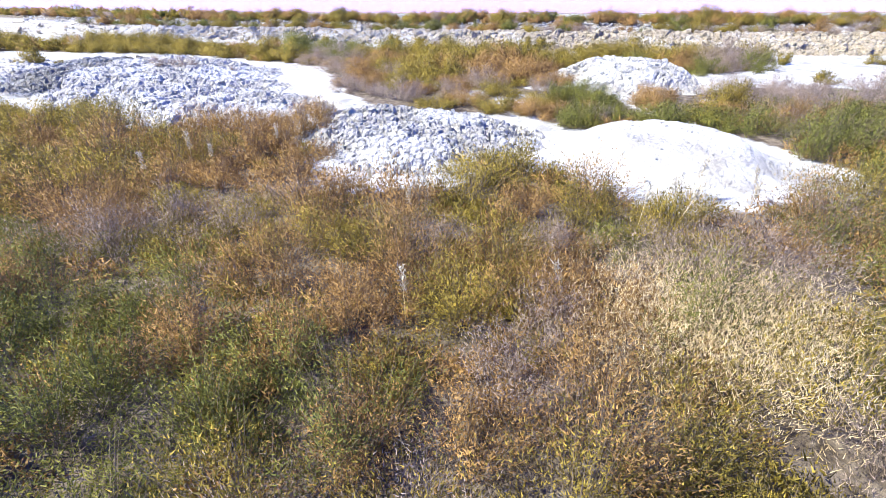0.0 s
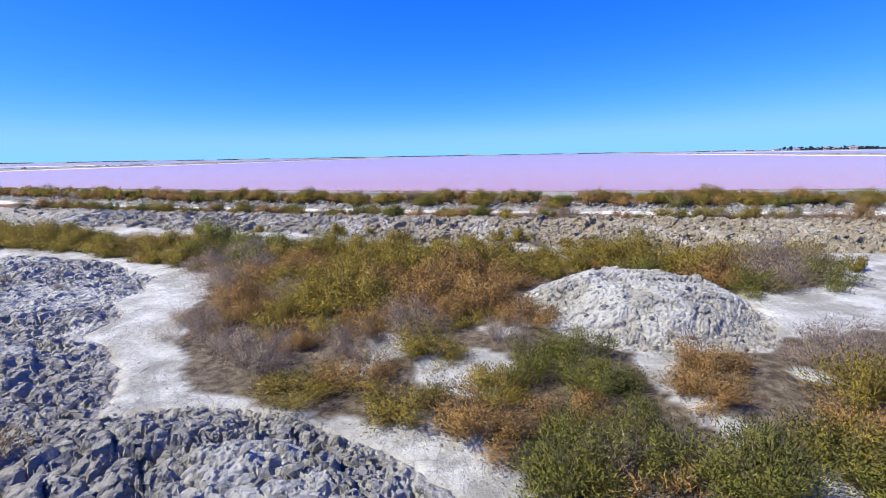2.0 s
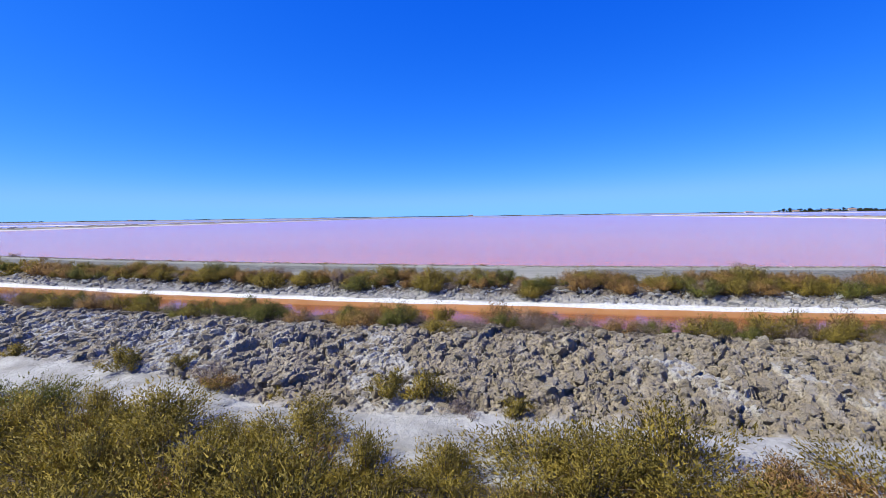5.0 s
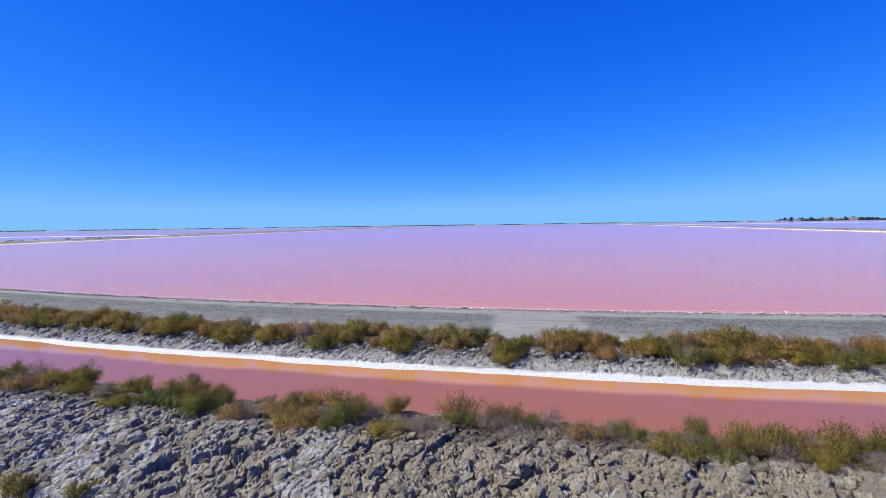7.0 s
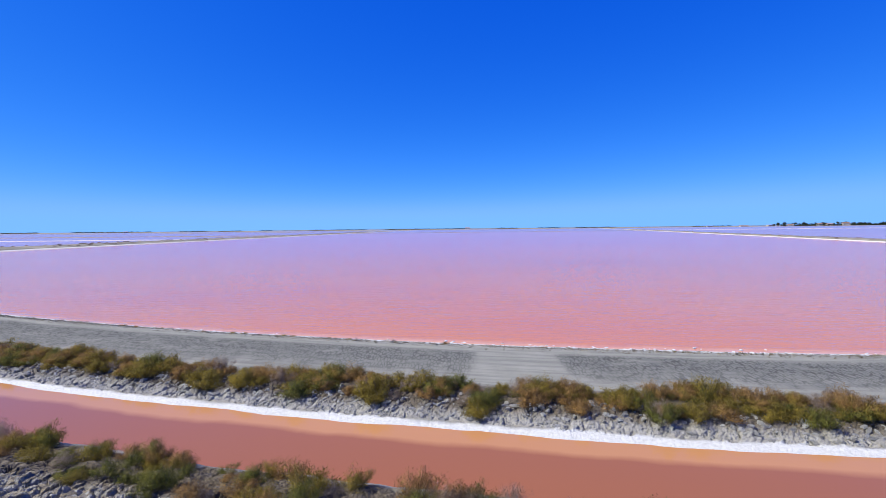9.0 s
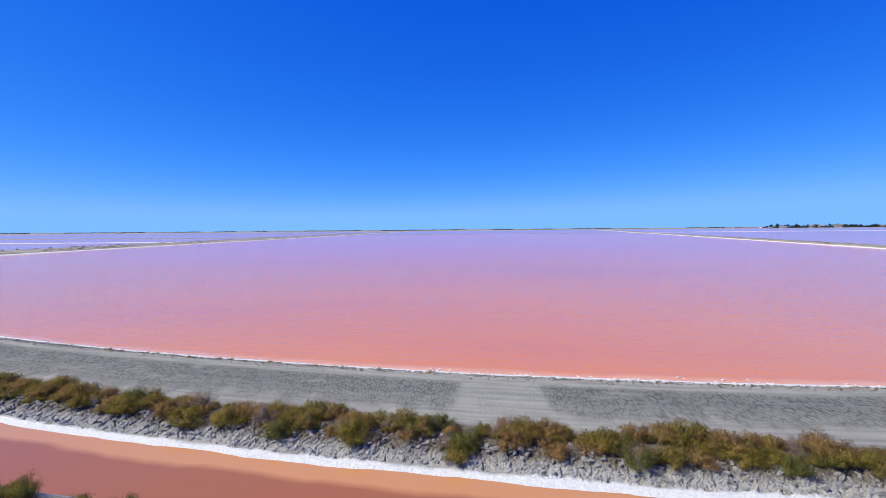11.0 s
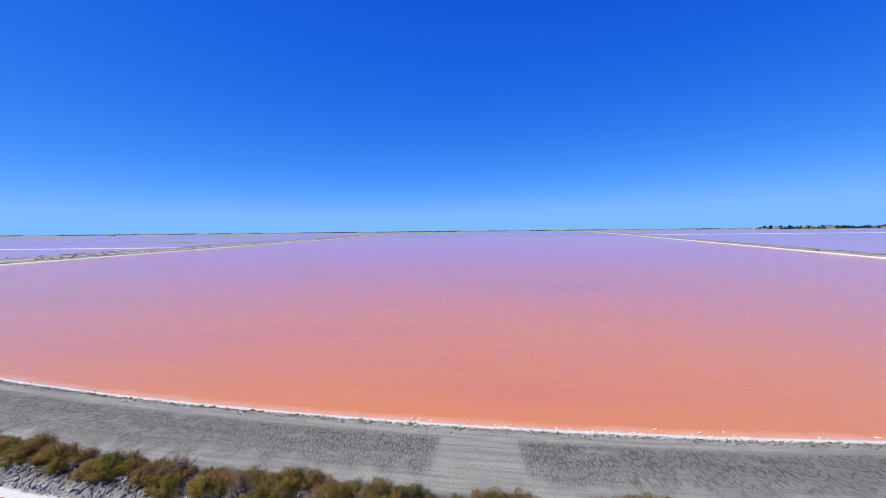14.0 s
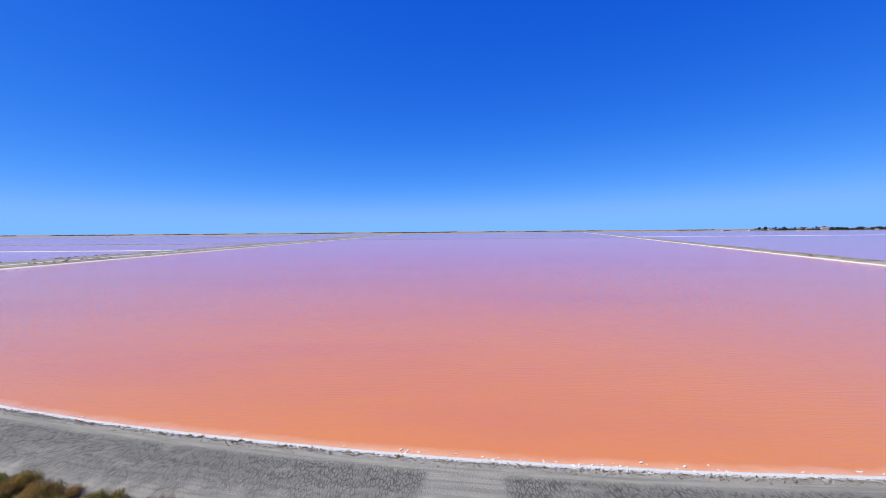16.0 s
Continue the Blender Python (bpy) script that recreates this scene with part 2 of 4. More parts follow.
M_SALT = plain_material("salt_crust", (0.60, 0.60, 0.59), (0.49, 0.485, 0.475), 12.0)
M_DIKE = plain_material("dike_earth", (0.15, 0.143, 0.112), (0.27, 0.25, 0.20), 0.15)
M_FAR = plain_material("far_land", (0.075, 0.072, 0.066), (0.19, 0.18, 0.165), 0.02)
M_TREE = foliage_material("pine_foliage", (0.013, 0.021, 0.010), (0.025, 0.035, 0.016), (0.035, 0.046, 0.021))
M_WALL = plain_material("limewashed_wall", (0.469, 0.440, 0.391), (0.525, 0.504, 0.461), 0.4)
M_ROOF = plain_material("tiled_roof", (0.298, 0.170, 0.114), (0.355, 0.220, 0.156), 0.8)
M_PANE = plain_material("dark_window", (0.035, 0.035, 0.043), (0.050, 0.050, 0.057), 1.0, 0.2)


# ---- shapes ----
rng = np.random.default_rng(7)


def shore(x):
    """y of the lake's shore line; the whole bank, track and canal run along it."""
    x = np.asarray(x, float)
    c = np.clip(x, -30, 35)
    return 42.8 - 0.24 * c + 0.0034 * c * c + (-0.24 + 0.0068 * c) * (x - c)


def hash2(i, j, k):
    h = np.sin(i * 127.1 + j * 311.7 + k * 74.7) * 43758.5453
    return h - np.floor(h)


def value_noise(x, y, k=0):
    i, j = np.floor(x), np.floor(y)
    u, w = x - i, y - j
    u, w = u * u * (3 - 2 * u), w * w * (3 - 2 * w)
    a, b = hash2(i, j, k), hash2(i + 1, j, k)
    c, d = hash2(i, j + 1, k), hash2(i + 1, j + 1, k)
    return (a * (1 - u) + b * u) * (1 - w) + (c * (1 - u) + d * u) * w


def fbm(x, y, k=0, octaves=4):
    s, a, t = 0.0, 0.5, 0.0
    for o in range(octaves):
        s, t = s + a * value_noise(x * 2 ** o, y * 2 ** o, k + o), t + a
        a *= 0.5
    return s / t


def cells(x, y, k=0):
    """Blocky cells: how far the edge to the next cell is, and a height that differs and tilts from cell to cell."""
    i, j = np.floor(x), np.floor(y)
    f1, f2 = np.full(x.shape, 9.0), np.full(x.shape, 9.0)
    own, ox, oy, ca, cb = (np.zeros(x.shape) for _ in range(5))
    for di in (-1, 0, 1):
        for dj in (-1, 0, 1):
            a, b = i + di, j + dj
            dx, dy = x - a - hash2(a, b, k), y - b - hash2(a, b, k + 5)
            d = np.hypot(dx, dy)
            near = d < f1
            f2 = np.where(near, f1, np.minimum(f2, d))
            ox, oy, ca, cb = np.where(near, dx, ox), np.where(near, dy, oy), np.where(near, a, ca), np.where(near, b, cb)
            f1 = np.where(near, d, f1)
    tall = hash2(ca, cb, k + 9) + 1.1 * (hash2(ca, cb, k + 13) - 0.5) * ox + 1.1 * (hash2(ca, cb, k + 17) - 0.5) * oy - 0.5 * f1
    return f2 - f1, tall - 0.5


def smooth(a, b, x):
    t = np.clip((x - a) / (b - a), 0, 1)
    return t * t * (3 - 2 * t)


def inside(poly, x, y):
    x, y = np.asarray(x, float), np.asarray(y, float)
    x, y = x + 0.5 * (fbm(x * 1.4, y * 1.4, 5) - 0.5), y + 0.5 * (fbm(x * 1.4, y * 1.4, 8) - 0.5)
    hit = np.zeros(x.shape, bool)
    for (ax, ay), (bx, by) in zip(poly, poly[1:] + poly[:1]):
        if ay != by:
            hit ^= ((ay > y) != (by > y)) & (x < (bx - ax) * (y - ay) / (by - ay) + ax)
    return hit


# bare ground inside the scrub: the flat with its clay heaps, and the flat beside the round mound
BARE_FLAT = [(-14, 27), (-5.7, 26), (-1.1, 23.7), (0.4, 22.7), (1.2, 20.4), (1.6, 19.2), (2.4, 18.3), (3.8, 17.9),
             (4.4, 17.6), (5.0, 18.2), (5.25, 17.3), (5.6, 16.75), (6.4, 16.65), (7.2, 16.85), (6.95, 18.3), (6.95, 19.3),
             (7.4, 19.3), (7.22, 18.4), (7.6, 16.9), (8.2, 15.8),
             (8.6, 14.6), (7.5, 13.8), (6.0, 13.75), (5.3, 14.3), (4.8, 14.85), (4.1, 14.9), (3.9, 14.35), (2.5, 14.3), (1.9, 15.3), (1.75, 15.9),
             (1.7, 17.0), (0.8, 17.1), (-0.9, 16.6), (-3, 17.3), (-14, 19)]
BARE_EAST = [(8.7, 19.6), (9.5, 21.4), (11.2, 21.7), (11.2, 22.6), (12.2, 23.6), (17, 23.4), (22, 21.6), (24.5, 20.2), (21, 19.4), (17, 19.9), (12, 19.6)]
# heaps: centre, half sizes, turn, height, how rough
HEAPS = [(7.6, 20.75, 1.8, 1.9, 0.0, 0.40, 0.75), (3.1, 16.4, 2.05, 1.45, -0.3, 0.27, 1.0), (6.6, 15.5, 1.5, 1.2, -0.5, 0.28, 0.2),
         (-4.2, 21.8, 4.6, 2.7, -0.40, 0.30, 1.0), (-1.2, 18.6, 3.0, 1.5, -0.30, 0.22, 1.0), (-8.5, 22.0, 3.0, 2.4, 0.0, 0.28, 1.0)]
GAPS = [(4.15, 19.35, 0.35), (5.9, 20.3, 0.28), (4.6, 21.6, 0.2), (3.3, 20.9, 0.2), (5.1, 18.7, 0.45), (8.55, 18.5, 0.15), (4.0, 18.75, 0.22), (5.6, 19.85, 0.22), (3.24, 21.74, 0.22), (-1.84, 25.2, 0.4)]

PROFILE_V = [-400, -60, -17.5, -16.0, -15.4, -14.6, -13.9, -13.2, -12.2, -11.5, -11.1, -10.8, -9.5, -8.7, -8.2, -7.6, -7.35, -6.9, -6.3, -5.6, -5.2,
             -3.0, -0.8, -0.5, -0.32, -0.05, 0.25, 1.0, 6.0]
PROFILE_Z = [-0.08, -0.08, -0.08, -0.06, 0.06, 0.20, 0.30, 0.31, 0.20, 0.04, -0.16, -0.40, -0.50, -0.32, -0.225, -0.10, -0.06, 0.06, 0.15, 0.14, 0.10,
             0.11, 0.08, 0.11, 0.10, 0.03, -0.002, -0.10, -0.45]


def heap_level(x, y):
    """Height of the clay heaps over the flat, and how cloddy they are."""
    z, rough = np.zeros(x.shape), np.zeros(x.shape)
    for cx, cy, rx, ry, turn, h, k in HEAPS:
        c, s = math.cos(turn), math.sin(turn)
        u, w = ((x - cx) * c + (y - cy) * s) / rx, (-(x - cx) * s + (y - cy) * c) / ry
        r = np.hypot(u, w) + 0.35 * (fbm(x * 0.9, y * 0.9, 31) - 0.5)
        up = smooth(1.0, 0.45, r)
        z = np.maximum(z, h * up * (0.8 + 0.4 * fbm(x * 1.3, y * 1.3, 41)))
        rough = np.maximum(rough, k * smooth(1.02, 0.9, r))
    return z, rough


def slabs(x, y, k):
    """Tilted, broken slabs of dried clay in three sizes with open cracks between them."""
    p = x * 0.62 + y * 0.78 + 0.24 * (fbm(x * 1.9, y * 1.9, 51) - 0.5)
    q = y * 0.62 - x * 0.78 + 0.24 * (fbm(x * 1.9, y * 1.9, 57) - 0.5)
    p, q = p * k, q * k
    e1, t1 = cells(p * 1.6, q * 3.3, 2)
    e2, t2 = cells(p * 3.7 + 3, q * 6.6, 4)
    e3, t3 = cells(p * 8.5, q * 12.0 + 7, 6)
    cut = 0.19 * (1 - smooth(0.0, 0.11, e1)) + 0.085 * (1 - smooth(0.0, 0.14, e2)) + 0.02 * (1 - smooth(0.0, 0.16, e3))
    return 0.17 * t1 + 0.075 * t2 + 0.022 * t3 - cut + 0.07 * (fbm(x * 5, y * 5, 81) - 0.5) + 0.015 * (fbm(x * 24, y * 24, 85, 2) - 0.5)


def plates(x, y):
    """Low plates of dried clay with narrow cracks, on the heaps."""
    p = x + 0.16 * (fbm(x * 2.3, y * 2.3, 51) - 0.5)
    q = y + 0.16 * (fbm(x * 2.3, y * 2.3, 57) - 0.5)
    e0, t0 = cells(p * 1.5 + 0.4 * q, q * 1.9, 12)
    e1, t1 = cells(p * 4.2 + q, q * 5.0, 14)
    e2, t2 = cells(p * 9.0, q * 10.0 + 7, 16)
    cut = 0.10 * (1 - smooth(0.0, 0.05, e0)) + 0.075 * (1 - smooth(0.0, 0.15, e1)) + 0.035 * (1 - smooth(0.0, 0.2, e2))
    return 0.07 * t0 + 0.065 * t1 + 0.03 * t2 - cut + 0.02 * (fbm(x * 17, y * 17, 85, 2) - 0.5)


def ground_fields(x, y):
    """Height and cover of the ground at the given places."""
    v = y - shore(x)
    wob = 0.35 * (fbm(x * 0.55, y * 0.2, 3) - 0.5)
    vv = np.where((v < -10.2) & (v > -20), v + wob * 1.6, v + np.where(v < -5.6, wob, wob * 0.4))
    z = np.interp(vv, PROFILE_V, PROFILE_Z)
    hz, hr = heap_level(x, y)
    foot = 0.55 * smooth(5.0, 1.5, x)
    berm = smooth(-16.15, -15.85, vv - foot) * smooth(-12.6, -13.2, vv)
    lip = smooth(-7.85, -7.62, vv) * smooth(-6.0, -6.5, vv)
    edge = smooth(-11.2, -11.5, vv) * smooth(-13.0, -12.6, vv) * 0.8
    clod = np.maximum.reduce([hr, berm, lip * 0.75, edge])
    field = (v < -15.5)
    z = z + np.where(field, hz, 0.0)
    patch = np.where(v > -16.5, fbm(x * 1.7 + 0.7 * v, v * 0.55, 35), 0.05 + 0.95 * fbm(x * 1.7, y * 1.7, 36))
    run = smooth(0.2, 0.1, np.abs(x - 7.55 - 0.12 * (21.2 - y) + 0.2 * (fbm(x * 3, y * 3, 37) - 0.5))) * smooth(19.6, 19.9, y) * smooth(21.7, 21.4, y)
    patch = np.maximum(patch, 0.9 * run)
    dusty = smooth(0.585, 0.65, patch)
    z = z + clod * (1 - 0.6 * dusty) * np.where(v > -16.5, np.where(v > -9, 0.6, 0.78) * slabs(x, y, 1.0), plates(x, y))
    calm = 0.03 * (fbm(x * 0.8, y * 0.8, 11) - 0.5) + 0.012 * (fbm(x * 6, y * 6, 17) - 0.5)
    wet = (v > -11.0) & (v < -7.6)
    z = z + np.where((v > -0.3) | wet, 0.0, calm * np.where(v > -5.4, 0.45, 1.0))
    bare = np.where(inside(BARE_FLAT, x, y) | inside(BARE_EAST, x, y), 1.0, 0.0)
    bare = np.maximum(bare, np.where((v > -17.4) & (v < -15.3), 0.6, 0.0))
    bare = np.maximum(bare, np.minimum(1, hr * 3))
    for cx, cy, r in GAPS:
        bare = np.maximum(bare, smooth(r * 1.5, r, np.hypot(x - cx, y - cy)))
    scrub = np.where((v < -16.9) & (bare < 0.5), 1.0, 0.0)
    scrub = np.maximum(scrub, 0.9 * smooth(-7.5, -6.9, v) * smooth(-5.3, -5.7, v) + 0.9 * smooth(-13.3, -12.9, v) * smooth(-11.2, -11.6, v))
    track = smooth(-5.75, -5.3, vv) * smooth(-0.55, -0.75, vv)
    worn = smooth(9.4, 8.8, x - 0.1 * (v + 3)) + smooth(12.2, 12.5, x)
    reach = 1.1 * (value_noise(x * 2.6, y * 0.1, 77) - 0.5) + 0.5 * (value_noise(x * 6.0, y * 0.2, 78) - 0.5)
    worn = worn * smooth(-4.7, -3.6, vv + reach + 0.7 * smooth(6.0, -4.0, x)) * smooth(-1.0, -1.6, vv) * (0.75 + 0.25 * smooth(-3.4, -2.6, vv))
    ed = 0.14 * (fbm(x * 2.5, y * 2.5, 71) - 0.5) + 0.22 * (fbm(x * 0.8, y * 0.3, 73) - 0.5)
    salt = smooth(-8.6, -8.25, v + ed) * smooth(-7.74, -7.88, v + ed) + smooth(-0.40, -0.28, v + ed) * smooth(0.5, 0.1, v)
    far = smooth(60, 120, np.abs(x)) + smooth(100, 200, v) + smooth(-60, -90, v)
    return z, {"clod": clod, "dust": np.clip(np.maximum(np.minimum(1, hr * 1.3) * smooth(0.50 + 0.08 * (1 - hr), 0.60 + 0.08 * (1 - hr), patch), berm * dusty * 0.75), 0, 1), "grey": np.clip(lip + 1.1 * hr + 0.9 * berm * smooth(6.0, 1.0, x + 2.0 * (fbm(x * 0.7, y * 0.7, 61) - 0.5)), 0, 1), "bare": bare, "scrub": scrub, "track": track, "worn": worn * track, "across": v,
               "salt": np.clip(salt, 0, 1), "far": np.clip(far, 0, 1)}


def ground_level(x, y):
    return ground_fields(np.asarray(x, float), np.asarray(y, float))[0]


def mesh_of(name, verts, faces, material, fields=None, flat=True, normals=None):
    """A mesh from an array of corners and one of faces with the same number of corners each."""
    me = bpy.data.meshes.new(name)
    verts, faces = np.ascontiguousarray(verts, np.float32), np.ascontiguousarray(faces, np.int32)
    n, k = faces.shape
    me.vertices.add(len(verts)), me.loops.add(n * k), me.polygons.add(n)
    me.vertices.foreach_set("co", verts.ravel())
    me.loops.foreach_set("vertex_index", faces.ravel())
    me.polygons.foreach_set("loop_start", np.arange(0, n * k, k, dtype=np.int32))
    me.polygons.foreach_set("use_smooth", np.full(n, not flat) if isinstance(flat, bool) else np.ascontiguousarray(flat))
    for key, val in (fields or {}).items():
        me.attributes.new(key, "FLOAT", "POINT").data.foreach_set("value", np.ascontiguousarray(val, np.float32).ravel())
    me.materials.append(material)
    me.update(calc_edges=True)
    me.validate()
    if normals is not None:
        me.attributes.new("custom_normal", "FLOAT_VECTOR", "POINT").data.foreach_set("vector", np.ascontiguousarray(normals, np.float32).ravel())
    return me


def grid_faces(nu, nw):
    a = (np.arange(nu - 1)[:, None] * nw + np.arange(nw - 1)[None, :]).ravel()
    return np.stack([a, a + nw, a + nw + 1, a + 1], 1)


def steps(*stops):
    """Numbers from stop to stop: (from, to, step), or (from, to, first step, growth)."""
    out = []
    for st in stops:
        if len(st) == 3:
            out.extend(np.arange(st[0], st[1] - 1e-6, st[2]))
        else:
            p, d = st[0], st[2]
            while p < st[1]:
                out.append(p)
                p, d = p + d, d * st[3]
    return np.array(out)


def part(name, me, parent, label=""):
    ob = new(name, me)
    ob.parent = parent
    return tagged(ob, label) if label else ob


def bm_mesh(name, bm, material):
    me = bpy.data.meshes.new(name)
    bm.to_mesh(me)
    bm.free()
    me.materials.append(material)
    return me


# ---- ground ----
def build_ground():
    side = steps((0, 8, 0.4), (8, 6000, 0.5, 1.22))
    xs = np.concatenate([-12 - side[::-1][:-1], np.arange(-12, -6, 0.1), np.arange(-6, 14, 0.09), np.arange(14, 20, 0.1), 20 + side])
    back = steps((0, 6000, 0.5, 1.22))
    vs = np.concatenate([-36 - back[::-1][:-1], np.arange(-36, -28, 0.16), np.arange(-28, -17.6, 0.09), np.arange(-17.6, -16.2, 0.07), np.arange(-16.2, -13.0, 0.1), np.arange(-13.0, -11.0, 0.07),
                         np.arange(-11.0, -8.7, 0.15), np.arange(-8.7, 0.5, 0.085), 0.5 + steps((0, 6000, 0.2, 1.25))])
    x, v = np.meshgrid(xs, vs, indexing="ij")
    # far off, the lines straighten out
    bend = np.where(np.abs(v) > 100, smooth(1500, 100, np.abs(v)), 1.0)
    y = v + 41.0 + (shore(np.clip(x, -150, 150)) - 41.0) * bend
    z, fields = ground_fields(x, y)
    z = np.where(v > 1500, 0.2, z)
    # room for the finer clay crusts
    near = (v < -12.5) & (x > -9.0) & (x < 17.0) & ((v > -16.6) | (x > -6.8))
    near |= (v > -8.1) & (v < -5.8) & (x > -9.9) & (x < 19.9)
    z = z - np.where(near, 0.22 * smooth(0.35, 0.8, fields["clod"]), 0.0)
    faces = grid_faces(len(xs), len(vs))
    me = mesh_of("ground", np.stack([x, y, z], -1).reshape(-1, 3), faces, M_GROUND, fields, False)
    tagged(new("ground", me), "pale salty marsh ground with clay heaps and a grey track", "ground", kind="structure")


build_ground()


# ---- water ----
def water_strip(name, xs, vs, z, material, label, depth):
    x, v = np.meshgrid(xs, vs, indexing="ij")
    y = v + shore(x)
    me = mesh_of(name, np.stack([x, y, np.full(x.shape, z)], -1).reshape(-1, 3), grid_faces(len(xs), len(vs)), material, {"depth": depth(v)}, False)
    return tagged(new(name, me), label, "water", kind="structure")


def dike_x(y):
    """x of the lake's edge along the slanting dike."""
    return 121 + (y - 140) * 0.247


def build_lake():
    xs = np.concatenate([np.arange(-113, -30, 4.0), np.arange(-30, 40, 1.0), np.arange(40, 97, 4.0)])
    ts = np.array([0, 0.4, 0.8, 1.5, 3, 6, 12, 25, 50, 90, 150, 250, 350, 450, 519.0])
    x, t = np.meshgrid(xs, ts, indexing="ij")
    y = shore(x) * (1 - t / 519.0) + t * (560 / 519.0) - 0.12
    y = y + 0.12
    grow = np.where(x > 0, (dike_x(y) - dike_x(40)) * (x / 96.0), 0.0)
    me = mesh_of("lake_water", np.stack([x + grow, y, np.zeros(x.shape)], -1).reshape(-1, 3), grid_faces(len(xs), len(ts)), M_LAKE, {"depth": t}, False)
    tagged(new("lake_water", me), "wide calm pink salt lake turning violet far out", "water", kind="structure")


build_lake()
water_strip("canal_water", np.concatenate([np.arange(-110, -20, 3.0), np.arange(-20, 40, 0.5), np.arange(40, 95, 3.0)]), np.arange(-11.6, -7.9, 0.1),
            -0.21, M_CANAL, "narrow canal of dull rose brine with an orange edge", lambda v: np.minimum(-8.15 - v, 3))


def flat_pond(name, corners, label):
    me = mesh_of(name, np.array([(x, y, -0.04) for x, y in corners]), np.array([range(len(corners))]), M_POND, {"depth": np.full(len(corners), 30.0)})
    tagged(new(name, me), label, "water", kind="structure")


flat_pond("pond_west", [(-3500, 58), (-130, 58), (-130, 2200), (-3500, 2600)], "row of violet salt ponds beyond the dike")
flat_pond("pond_north", [(-128, 562), (229, 562), (560, 1900), (-128, 2100)], "violet salt pond behind the white cross dike")
flat_pond("pond_east", [(108, 45), (3000, 45), (3000, 1650), (501, 1650), (131.5, 150)], "violet salt pond behind the slanting dike")


def dike(name, a, b, width, height, material, label, parts_of=8):
    """A low earth bank from a to b with sloping, slightly uneven sides."""
    a, b = Vector((*a, 0)), Vector((*b, 0))
    n = max(6, int((b - a).length / 6))
    along = (b - a) / n
    side = Vector((-along.y, along.x, 0)).normalized()
    prof = [(-0.5, -0.5), (-0.48, 0.05), (-0.40, 0.55), (-0.3, 0.9), (0.0, 1.0), (0.3, 0.9), (0.42, 0.5), (0.5, -0.5)]
    verts = []
    for i in range(n + 1):
        for u, h in prof:
            k = 1 + 0.10 * (noise.noise((i * 0.35, u * 3, a.x)) + noise.noise((i * 0.05, u, a.y)))
            p = a + along * i + side * (u * width * k)
            verts.append((p.x, p.y, h * height * k))
    me = mesh_of(name, np.array(verts), grid_faces(n + 1, len(prof)), material)
    return tagged(new(name, me), label, "dike", kind="structure")


dike("dike_west", (-119, 62), (-116.5, 1900), 9, 0.55, M_DIKE, "long low earth dike along the pink lake")
dike("salt_edge_west", (-113, 62), (-111, 1500), 3.4, 0.26, M_SALT, "white salt rim along the long dike")
dike("dike_west_outer", (-133, 62), (-140, 1900), 9, 0.5, M_DIKE, "second low earth dike with a ditch beside it")
dike("salt_edge_outer", (-127, 62), (-132, 1500), 2.6, 0.26, M_SALT, "white salt rim in the ditch between two dikes")
dike("dike_east", (100.5, 40), (560, 1880), 7.5, 0.6, M_DIKE, "long slanting earth dike with scattered scrub")
dike("salt_edge_east", (96.8, 40), (470, 1560), 1.5, 0.2, M_SALT, "white salt rim along the slanting dike")
dike("dike_cross", (-112, 560), (228, 560), 2.6, 0.25, M_DIKE, "thin pale earth dike across the lake")
dike("pond_wall", (-140, 285), (-900, 285), 2.2, 0.2, M_SALT, "thin white salt wall between two ponds")
dike("pond_wall_far", (-140, 420), (-2400, 620), 5.0, 0.4, M_DIKE, "thin brown earth wall between far ponds")
dike("pond_wall_outer", (-140, 900), (-3000, 1100), 8.0, 0.5, M_DIKE, "brown earth wall between far ponds")
dike("pond_wall_east", (225, 600), (700, 590), 3.0, 0.25, M_SALT, "thin white salt wall in the violet pond")
dike("shore_bank_far", (-3500, 2300), (3000, 2300), 60, 2.6, M_FAR, "low brown land along the horizon")


# ---- clay clods ----
def clod_mesh(name, seed, material, points=22):
    """An angular lump of dried clay."""
    r = random.Random(seed)
    bm = bmesh.new()
    for _ in range(points):
        d = Vector((r.gauss(0, 1), r.gauss(0, 1), r.gauss(0, 1))).normalized()
        bm.verts.new((d.x * 0.62 * r.uniform(0.7, 1.1), d.y * 0.40 * r.uniform(0.7, 1.1), d.z * 0.28 * r.uniform(0.7, 1.1)))
    bmesh.ops.convex_hull(bm, input=bm.verts)
    bmesh.ops.delete(bm, geom=[w for w in bm.verts if not w.link_faces], context="VERTS")
    return bm_mesh(name, bm, material)


CLODS = [clod_mesh("clod", 100 + i, M_CLOD) for i in range(10)]
GREY_CLODS = [clod_mesh("clod", 100 + i, M_GREY_CLOD) for i in range(10)]
CLOD_TRIS = []
for me in CLODS:
    CLOD_TRIS.append((np.array([w.co for w in me.vertices]), np.array([p.vertices[:] for p in me.polygons])))


def pebble_tris(seed):
    me = clod_mesh("pebble", seed, M_CLOD, 8)
    out = np.array([w.co for w in me.vertices]), np.array([p.vertices[:] for p in me.polygons])
    bpy.data.meshes.remove(me)
    return out


PEBBLE_TRIS = [pebble_tris(300 + i) for i in range(10)]


def turn_matrix(g, along=None):
    """A random lie; along: the direction that most lumps follow, in radians."""
    return Euler((g.normal(0, 0.45), g.normal(0, 0.45), g.uniform(0, 6.28) if along is None else g.normal(along, 0.45))).to_matrix()


